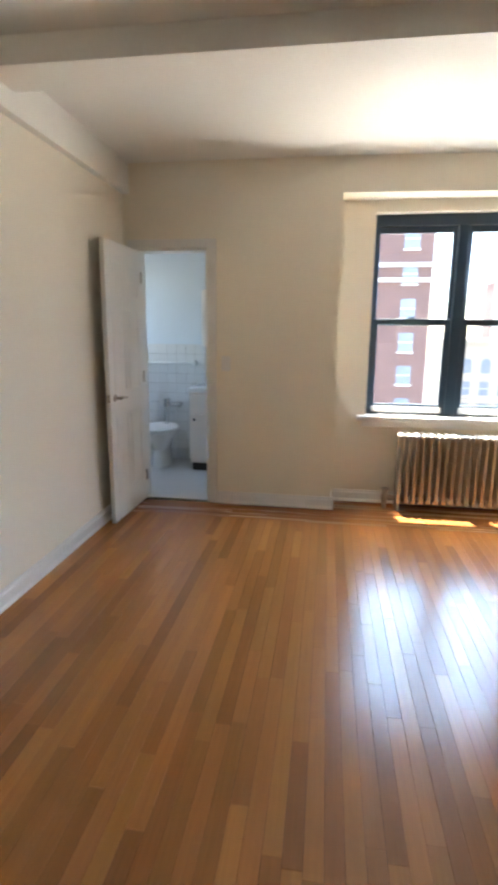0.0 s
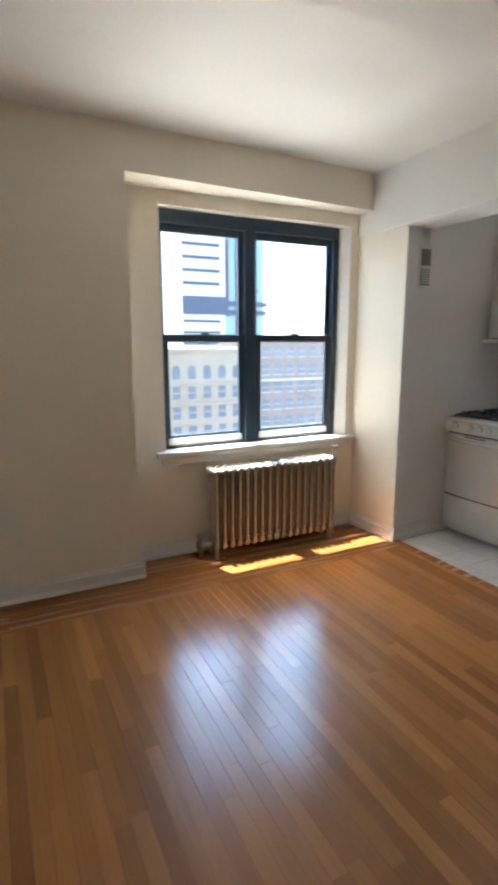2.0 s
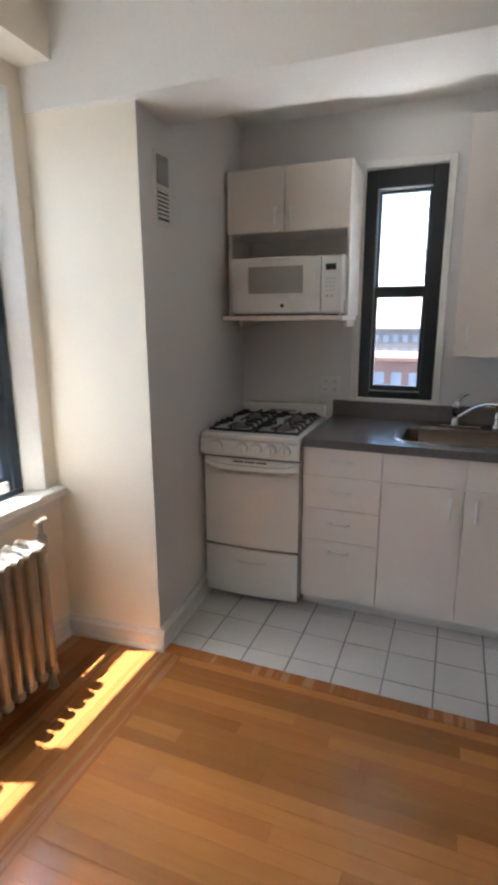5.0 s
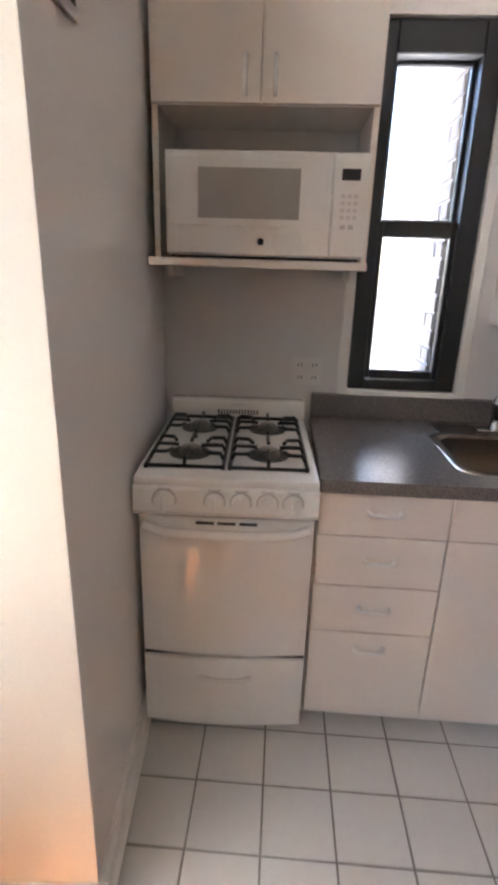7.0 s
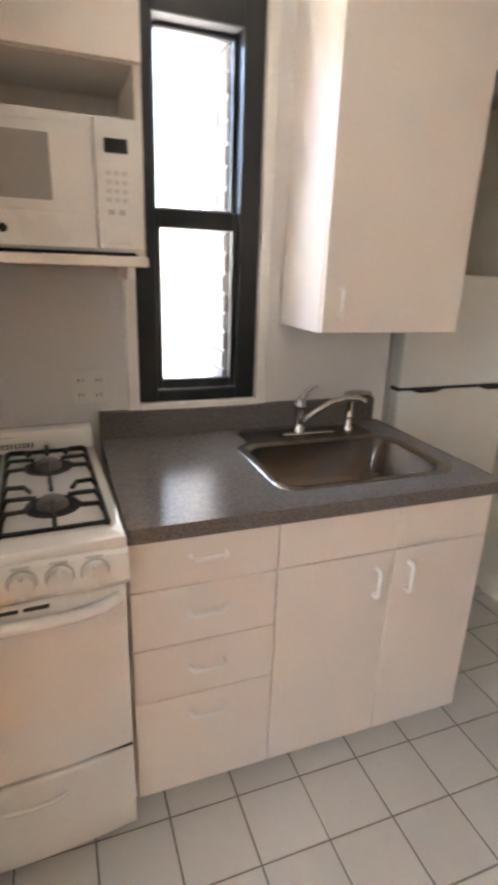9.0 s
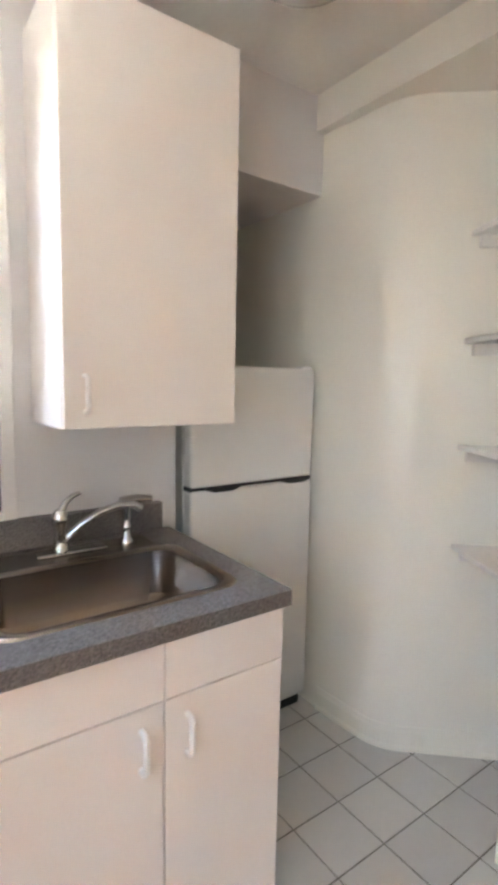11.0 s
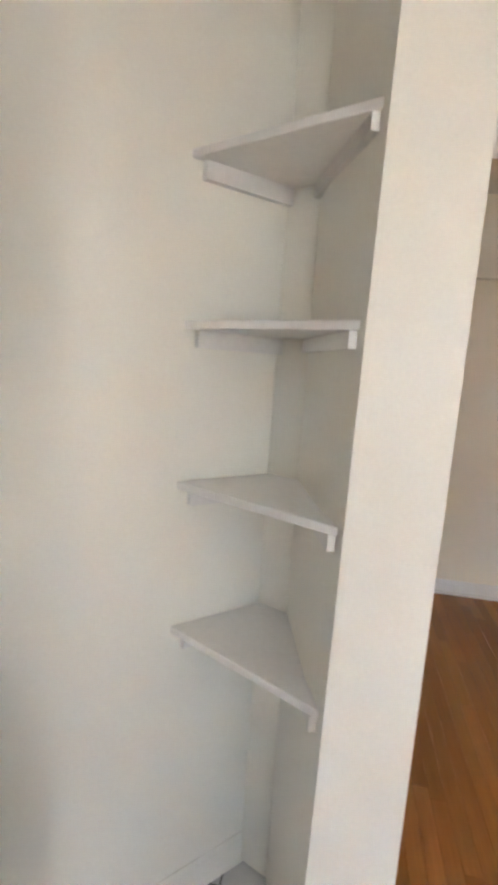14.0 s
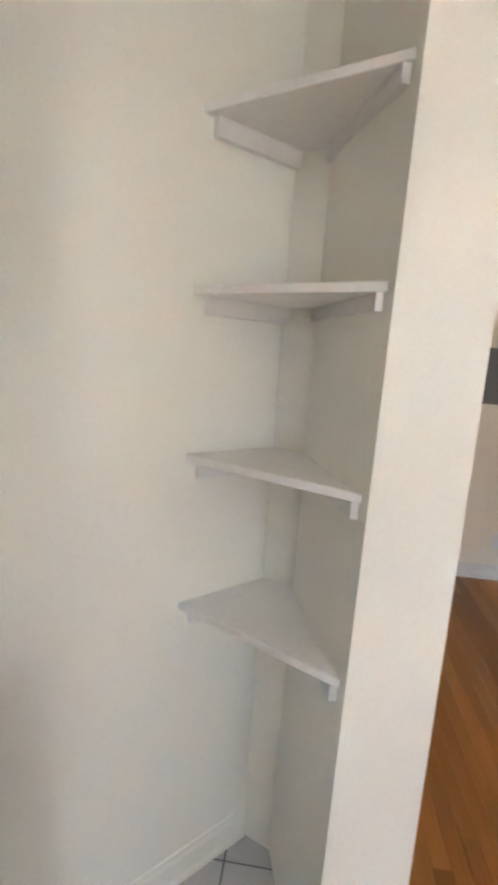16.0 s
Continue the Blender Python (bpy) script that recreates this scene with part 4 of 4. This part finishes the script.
for i in range(60):
    t = i / 59 * 2 * math.pi * 2.4
    r = 0.052 + 0.006 * math.sin(t * 1.7)
    pts.append((2.97 + r * math.cos(t), -0.02 + r * 1.25 * math.sin(t), 0.005 + 0.006 * i / 59 * 2.4))
part("cable", tube(bmesh.new(), pts, 0.0048, 8), CABLE, cc, smooth=True)

# ---- bathroom ----
bm = bmesh.new()
box(bm, -1.9, -0.05, 5.50, 5.62, 0, 2.6)
# the west wall's opening is added out of view to let the lamp in
box(bm, -1.9, -1.78, YN + 0.15, 4.55, 0, 2.6)
box(bm, -1.9, -1.78, 5.15, 5.50, 0, 2.6)
box(bm, -1.9, -1.78, 4.55, 5.15, 0, 1.1)
box(bm, -1.9, -1.78, 4.55, 5.15, 2.1, 2.6)
box(bm, -0.17, -0.05, YN + 0.15, 5.50, 0, 2.6)
box(bm, -1.78, XW - 0.15, YN, YN + 0.15, 0, 2.6)
structure("wall_bathroom", bm, BATHPAINT, "pale blue-grey painted bathroom walls", "wall")
structure("ceiling_bathroom", bx(-1.9, -0.05, YN + 0.15, 5.62, 2.5, 2.6), CEIL, "white painted bathroom ceiling", "ceiling")
wt = structure("wall_tiling_bathroom", bx(-1.78, -0.17, 5.488, 5.4995, 0.0, 1.27), GROUT, "white square wall tiles behind the toilet", "wall")
structure("floor_bathroom", bx(-1.9, -0.05, YN + 0.16, 5.5, -0.1, 0.012), MARBLE, "pale grey-white bathroom floor", "floor")

to = thing("toilet", (-1.03, 5.2, 0.012), "white porcelain toilet with a chrome flush valve", "toilet")
bm = bmesh.new()
loops = []
for z, hx, hy, cy in ((0.012, 0.11, 0.20, 5.22), (0.05, 0.105, 0.19, 5.22), (0.18, 0.09, 0.16, 5.24), (0.26, 0.12, 0.19, 5.20), (0.34, 0.17, 0.24, 5.16), (0.395, 0.185, 0.26, 5.15), (0.405, 0.18, 0.255, 5.15)):
    loops.append([(-1.03 + hx * math.cos(t), cy + hy * math.sin(t), z) for t in [2 * math.pi * k / 28 for k in range(28)]])
rows = ringed(bm, loops)
bm.faces.new(rows[0][::-1])
bm.faces.new(rows[-1])
part("bowl", bm, PORCELAIN, to, smooth=True)
bm = bmesh.new()
rows = ringed(bm, [[(-1.03 + hx * math.cos(t), 5.15 + hy * math.sin(t), z) for t in [2 * math.pi * k / 28 for k in range(28)]] for z, hx, hy in ((0.406, 0.18, 0.25), (0.41, 0.19, 0.262), (0.43, 0.19, 0.262), (0.438, 0.18, 0.25))])
bm.faces.new(rows[0][::-1])
bm.faces.new(rows[-1])
part("seat", bm, PLASTIC, to, smooth=True)
bm = tube(bmesh.new(), [(-1.03, 5.39, 0.40), (-1.03, 5.42, 0.45), (-1.03, 5.43, 0.62)], 0.018)
tube(bm, [(-1.03, 5.43, 0.60), (-1.03, 5.43, 0.69)], 0.034, 14)
tube(bm, [(-1.03, 5.43, 0.63), (-0.90, 5.44, 0.63), (-0.88, 5.488, 0.63)], 0.016)
tube(bm, [(-0.91, 5.43, 0.63), (-0.87, 5.43, 0.63)], 0.03, 12)
part("flush_valve", bm, CHROME, to, "chrome pipe flush valve", smooth=True)

va = thing("bathroom_vanity", (-0.42, 5.2, 0.012), "small white bathroom vanity with a basin top", "vanity")
part("body", bx(-0.655, -0.172, 4.98, 5.487, 0.10, 0.82, bevel=0.003), LAMINATE, va)
part("top", bx(-0.675, -0.172, 4.96, 5.487, 0.82, 0.86, bevel=0.008), PORCELAIN, va, smooth=True)
part("drawer_front", bx(-0.645, -0.19, 4.962, 4.98, 0.62, 0.80, bevel=0.002), LAMINATE, va)
vd = part("door", bx(-0.645, -0.19, 4.962, 4.98, 0.13, 0.60, bevel=0.002), LAMINATE, va)
part("knob", lathe(bmesh.new(), [(0.006, 0), (0.006, -0.012), (0.014, -0.018), (0.0, -0.026)], (-0.60, 4.962, 0.55), "y", 12), IRON, vd, smooth=True)
# dark block imitates the shaded low gap under the vanity
part("base", bx(-0.64, -0.172, 5.02, 5.487, 0.012, 0.10), DARKGAP, va)
mc = thing("medicine_cabinet", (-0.25, 5.2, 1.6), "white painted medicine cabinet on the bathroom wall", "cabinet")
part("body", bx(-0.505, -0.171, 4.95, 5.42, 1.27, 1.80, bevel=0.003), TRIM, mc)
part("door", bx(-0.520, -0.508, 4.96, 5.41, 1.28, 1.79, bevel=0.003), TRIM, mc)
wl = thing("wall_lamp", (-0.3, 5.1, 2.05), "dark metal lamp arm on the bathroom wall", "lamp")
part("arm", tube(bmesh.new(), [(-0.172, 5.1, 2.06), (-0.32, 5.1, 2.08), (-0.44, 5.1, 2.06)], 0.012, 8), BRASSY, wl, smooth=True)
part("socket", tube(bmesh.new(), [(-0.44, 5.1, 2.075), (-0.46, 5.1, 2.02), (-0.465, 5.1, 2.0)], [0.022, 0.028, 0.03], 10), BRASSY, wl, smooth=True)
tb = thing("towel_bar", (-1.05, 5.45, 1.08), "white towel bar on the tiled bathroom wall", "towel bar")
part("bar", tube(bmesh.new(), [(-1.40, 5.43, 1.08), (-0.72, 5.43, 1.08)], 0.011), PORCELAIN, tb)
for x in (-1.40, -0.72):
    part("bracket", bx(x - 0.02, x + 0.02, 5.415, 5.488, 1.055, 1.105, bevel=0.006), PORCELAIN, tb)

# ---- outside: the town below ----
structure("ground", bx(-900, 900, -900, 900, -34.5, -34), ASPHALT, "grey city ground far below", "ground")
structure("facade_own", bx(-12, 0.6, 4.2, YF, -34, -0.2), REDB, "brick wall of the building below", "wall")


def house(name, x0, x1, y0, y1, z1, wall, label, cols, rows_, w, h, top, step, arched=(), trim=None, ledges=(), x_first=None):
    b = thing(name, ((x0 + x1) / 2, (y0 + y1) / 2, -34), label, "building")
    part("wall", bx(x0, x1, y0, y1, -34, z1), wall, b)
    part("roof", bx(x0 - 0.25, x1 + 0.25, y0 - 0.35, y1, z1, z1 + 0.5), trim or wall, b)
    for z in ledges:
        part("ledge", bx(x0 - 0.1, x1 + 0.1, y0 - 0.3, y0, z, z + 0.35), trim or wall, b)
    gap = (x1 - x0) / cols
    flat = None
    for r in range(rows_):
        for c in range(cols):
            x = (x0 + gap * (c + 0.5)) if x_first is None else x_first + c * (x1 - x_first - 1) / max(cols - 1, 1)
            z = top - step * r
            if r in arched:
                bm = bmesh.new()
                pts = [(x - w / 2, z - h / 2)] + [(x + w / 2 * math.cos(radians(a)), z + h / 4 + w / 2 * math.sin(radians(a))) for a in range(180, -1, -30)] + [(x + w / 2, z - h / 2)]
                f = [bm.verts.new((px, y0 - 0.02, pz)) for px, pz in pts]
                g = [bm.verts.new((px, y0 + 0.2, pz)) for px, pz in pts]
                bm.faces.new(f)
                bm.faces.new(g[::-1])
                for i in range(len(pts)):
                    bm.faces.new((f[i], f[(i + 1) % len(pts)], g[(i + 1) % len(pts)], g[i]))
                part("window", bm, FARWIN, b)
                continue
            if flat is None:
                wob = part("window", bx(x - w / 2, x + w / 2, y0 - 0.02, y0 + 0.2, z - h / 2, z + h / 2), FARWIN, b)
                sil = part("sill", bx(x - w / 2 - 0.1, x + w / 2 + 0.1, y0 - 0.16, y0, z - h / 2 - 0.16, z - h / 2), trim or WHITEB, wob)
                rail = part("rail", bx(x - w / 2, x + w / 2, y0 - 0.06, y0 - 0.021, z - 0.04, z + 0.04), WHITEB, wob)
                flat = (wob, sil, rail, x, z)
            else:
                parent = b
                for q in flat[:3]:
                    n_ = q.copy()
                    scene.collection.objects.link(n_)
                    n_.parent = parent
                    n_.location = Vector((x - flat[3], 0, z - flat[4])) if parent is b else Vector()
                    parent = n_ if parent is b else parent
    return b


house("brick_tower", -6, 9.7, 50, 66, 30, REDB, "red brick apartment tower with pale stone bands", 4, 12, 1.3, 1.7, 9.6, 3.0, trim=WHITEB, ledges=(7.2, 5.9))
house("stone_apartment_building", 18.4, 38.0, 75, 92, 0.2, CREAMB, "cream stone apartment building with arched top windows", 8, 9, 1.25, 1.9, -2.9, 3.0, arched=(0,), trim=CREAMB, ledges=(-4.9, -7.9))
house("brown_apartment_building", 41.0, 62.5, 80, 98, 2.0, BROWNB, "brown brick apartment building with many windows", 9, 10, 1.4, 1.7, 0.0, 3.0, trim=WHITEB, ledges=(-5.0,))
house("pale_apartment_building", 63.0, 72.0, 78, 98, 0.6, WHITEB, "pale stone apartment building beside the brown one", 4, 9, 1.5, 1.7, -1.6, 3.0)
house("low_brick_building", 6.0, 17.5, 95, 110, -7.5, REDB, "low reddish brick building between taller ones", 5, 5, 1.2, 1.7, -10, 3.0)
house("dark_brick_tower", 58.0, 63.0, 200, 212, 19.0, REDB, "narrow reddish brick tower in the distance", 3, 8, 1.1, 1.7, 16, 3.4)
house("row_building", 150, 152, -10, 60, -14, BROWNB, "long brownish building in the distance", 1, 1, 1, 1, -9, 3)


def far_block(name, x0, x1, y0, y1, top, wall, roof, label, cols, rows_, first, step):
    """A distant block whose west face, with rows of windows, looks towards the kitchen window."""
    b = thing(name, ((x0 + x1) / 2, (y0 + y1) / 2, -34), label, "building")
    part("wall", bx(x0, x1, y0, y1, -34, top), wall, b)
    part("roof", bx(x0 - 0.3, x1 + 0.3, y0 - 0.3, y1 + 0.3, top, top + 0.4), roof, b)
    gap = (y1 - y0) / cols
    for row in range(rows_):
        for c in range(cols):
            y, z = y0 + gap * (c + 0.5), first - step * row
            part("window", bx(x0 - 0.03, x0 + 0.2, y - 0.55, y + 0.55, z - 0.8, z + 0.8), FARWIN, b)
    return b


far_block("grey_apartment_block", 120, 140, 8.0, 22.6, -0.8, GREYB, GREYB, "grey-brown apartment block in the distance", 7, 4, -2.6, 2.9)
far_block("red_brick_block", 60, 72, 4.0, 13.3, -3.0, REDB, REDB, "low red brick building below the kitchen window", 5, 3, -5.0, 2.9)
far_block("pale_block", 150, 165, 24.0, 60.0, -6.0, BROWNB, WHITEB, "low brownish building block in the distance", 12, 2, -8.0, 3.0)

tw = thing("glass_tower", (72, 170, -34), "tall blue glass office tower with dark bands", "building")
part("wall", bx(55.5, 70.0, 160, 190, -34, 75), WHITEB, tw)
part("glass_wall", bx(70.0, 84.0, 160.2, 190, -34, 75), TOWERBLUE, tw)
for i in range(14):
    z = 19.5 + i * 3.9
    part("band", bx(55.4, 68.0, 159.7, 160.1, z, z + 0.9), TOWERDARK, tw)
for i in range(5):
    z = 4.0 - i * 3.5
    part("band", bx(55.4, 68.0, 159.7, 160.1, z + 4, z + 4.7), TOWERDARK, tw)
part("dark_storey", bx(55.2, 70.5, 159.4, 160.1, 10.5, 16.0), TOWERDARK, tw)
part("dark_storey", bx(70.5, 85.0, 159.4, 160.3, 13.2, 14.8), TOWERDARK, tw)
part("dark_storey", bx(70.5, 85.0, 159.4, 160.3, 10.4, 12.0), TOWERDARK, tw)
for x, z0, z1 in ((70.4, 10, 75), (73.8, -10, 60), (76.8, -10, 18.5)):
    part("mullion", bx(x, x + 0.6, 159.5, 160.3, z0, z1), TOWERRED, tw)
part("mullion", bx(76.8, 82.0, 159.5, 160.3, 18.0, 18.6), TOWERRED, tw)
pt = thing("pale_glass_tower", (190, 215, -34), "slender pale glass tower in the distance", "building")
part("wall", bx(181, 198, 208, 222, -34, 85), TOWERBLUE, pt)
for i in range(18):
    part("band", bx(180.8, 198.2, 207.8, 208.1, 5 + i * 4.2, 6.4 + i * 4.2), WHITEB, pt)

# white painted brick wing beside the kitchen window: bricks laid in courses, with recessed joints
wing = structure("wall_brick_wing", bx(4.135, 6.6, 2.30, 2.612, -4, 6), MORTAR, "white painted brick wall beside the kitchen window", "wall")
reveal = structure("wall_brick_reveal", bx(3.962, 4.155, 2.62, 2.892, 0.9, 2.3), MORTAR, "brick side of the kitchen window opening", "wall")
def brick_mesh(lx, ly, lz, mat):
    bm = bx(-lx / 2, lx / 2, -ly / 2, ly / 2, -lz / 2, lz / 2, bevel=0.003, seg=1)
    me = bpy.data.meshes.new("brick")
    bm.to_mesh(me)
    bm.free()
    me.materials.append(mat)
    return me


whole, half = brick_mesh(0.203, 0.03, 0.057, WBRICK), brick_mesh(0.090, 0.03, 0.057, WBRICK)
r_whole, r_half = brick_mesh(0.203, 0.03, 0.057, SHADEBRICK), brick_mesh(0.090, 0.03, 0.057, SHADEBRICK)
for row in range(24):
    z = 0.55 + row * 0.0677
    for i in range(9):
        x = 4.24 + i * 0.213 + (0.106 if row % 2 else 0)
        b = new("brick", whole)
        b.location, b.parent = (x, 2.614 + random.uniform(-0.002, 0.002), z), wing
    if row % 2:
        b = new("brick", half)
        b.location, b.parent = (4.19, 2.614, z), wing

for row in range(20):
    z = 0.95 + row * 0.0677
    for x, me_ in (((4.012, r_half), (4.110, r_half)) if row % 2 else ((4.060, r_whole),)):
        b = new("brick", me_)
        b.location, b.parent = (x, 2.884 + random.uniform(-0.0015, 0.0015), z), reveal

# ---- floors: oak boards and kitchen tiles ----
fl = structure("floor", bx(XW, 3.5, YS, YR, -0.2, -0.0125), SUB, "golden-brown strip oak floor with a glossy finish", "floor")
BW = 0.0572
def board_mesh(name, lx, ly, mat, t=0.0125, c=0.0004):
    bm = bmesh.new()
    lo = [bm.verts.new((x, y, -t)) for x, y in ((0, 0), (lx, 0), (lx, ly), (0, ly))]
    mid = [bm.verts.new((x, y, -c)) for x, y in ((0, 0), (lx, 0), (lx, ly), (0, ly))]
    hi = [bm.verts.new((x, y, 0)) for x, y in ((c, c), (lx - c, c), (lx - c, ly - c), (c, ly - c))]
    bm.faces.new(hi)
    for u, v in ((lo, mid), (mid, hi)):
        for i in range(4):
            bm.faces.new((u[i], u[(i + 1) % 4], v[(i + 1) % 4], v[i]))
    me = bpy.data.meshes.new(name)
    bm.to_mesh(me)
    bm.free()
    me.materials.append(mat)
    return me


CACHE = {}
rng = random.Random(7)
verts, faces = [], []
count = 0
YB = 3.738
def joined_board(x, y, lx, ly, c=0.0004, t=0.0125):
    k = len(verts)
    verts.extend([(x, y, -c), (x + lx, y, -c), (x + lx, y + ly, -c), (x, y + ly, -c), (x + c, y + c, 0), (x + lx - c, y + c, 0), (x + lx - c, y + ly - c, 0), (x + c, y + ly - c, 0)])
    faces.append((k + 4, k + 5, k + 6, k + 7))
    for i in range(4):
        faces.append((k + i, k + (i + 1) % 4, k + 4 + (i + 1) % 4, k + 4 + i))


ncol = int((3.5 - XW) / BW)
for i in range(ncol):
    x = XW + i * BW
    y = YS - rng.uniform(0, 0.8)
    if x > 2.60:
        end = 1.56 if x < 2.86 else 1.018
    else:
        end = YB
    while y < end - 0.01:
        ly = rng.choice((0.45, 0.6, 0.75, 0.9, 1.05, 1.2, 1.5))
        y1 = min(y + ly, end)
        if end - y1 < 0.2:
            y1 = end
        ya = max(y, YS)
        ly = round(y1 - ya, 3)
        if ly > 0.02:
            if y1 > 0.55 and x < 2.6 and count < 290:
                key = ly
                if key not in CACHE:
                    CACHE[key] = board_mesh("floor_board", BW - 0.0009, ly - 0.0009, BOARD)
                b = new("floor_board", CACHE[key])
                b.location, b.parent = (x, ya, 0), fl
                count += 1
            else:
                joined_board(x, ya, BW - 0.0009, ly - 0.0009)
        y = y1
me = bpy.data.meshes.new("floor_boards")
me.from_pydata(verts, [], faces)
me.materials.append(BOARDJ)
rest = new("floor_boards", me)
rest.parent = fl
tagged(rest, kind="stuff")
j = 0
while YB + j * BW < YR - 0.02:
    y = YB + j * BW
    x, x1 = (XW, 2.60) if y + BW < YN + 0.03 else (0.76, 2.60)
    while x < x1 - 0.01:
        lx = rng.choice((0.6, 0.9, 1.2, 1.5))
        e = min(x + lx, x1)
        if x1 - e < 0.25:
            e = x1
        b = new("border_board", board_mesh("border_board", round(e - x, 3) - 0.0007, BW - 0.0009, BOARDX))
        b.location, b.parent = (x, y, 0), fl
        x = e
    j += 1
structure("threshold_kitchen", bx(2.602, 2.664, 1.56, YC, -0.02, 0.006, bevel=0.004), BOARDX, "narrow oak strip between boards and tiles", "trim")

kf = structure("floor_kitchen", bx(2.664, 4.6, 1.0, YC, -0.2, -0.0025), GROUT, "white square ceramic kitchen floor tiles with dark grout", "floor")
TP, TX, G = 0.2015, 0.199, 0.005
tiles = {}
for i in range(-3, 7):
    for j in range(-3, 13):
        xa, xb = 3.172 + i * TX + G / 2, 3.172 + (i + 1) * TX - G / 2
        yb, ya = 3.2765 + TP - j * TP - G / 2, 3.2765 - j * TP + G / 2
        xa, xb, ya, yb = max(xa, 2.668), min(xb, 4.58), max(ya, 1.565 if xb < 2.98 else 1.02), min(yb, YC)
        if xb - xa < 0.02 or yb - ya < 0.02:
            continue
        key = (round(xb - xa, 3), round(yb - ya, 3))
        if key not in tiles:
            tiles[key] = board_mesh("tile", key[0], key[1], TILE, 0.008, 0.0016)
        b = new("tile", tiles[key])
        b.location, b.parent = (xa, ya, 0), kf

btile = None
for r in range(12):
    for c in range(15):
        if btile is None:
            bm = bx(0, 0.1035, -0.004, 0.004, 0, 0.1035, bevel=0.0015, seg=1)
            btile = bpy.data.meshes.new("wall_tile")
            bm.to_mesh(btile)
            bm.free()
            btile.materials.append(BATHTILE)
        b = new("wall_tile", btile)
        b.location, b.parent = (-1.775 + c * 0.1055, 5.487, 0.012 + r * 0.1055), wt
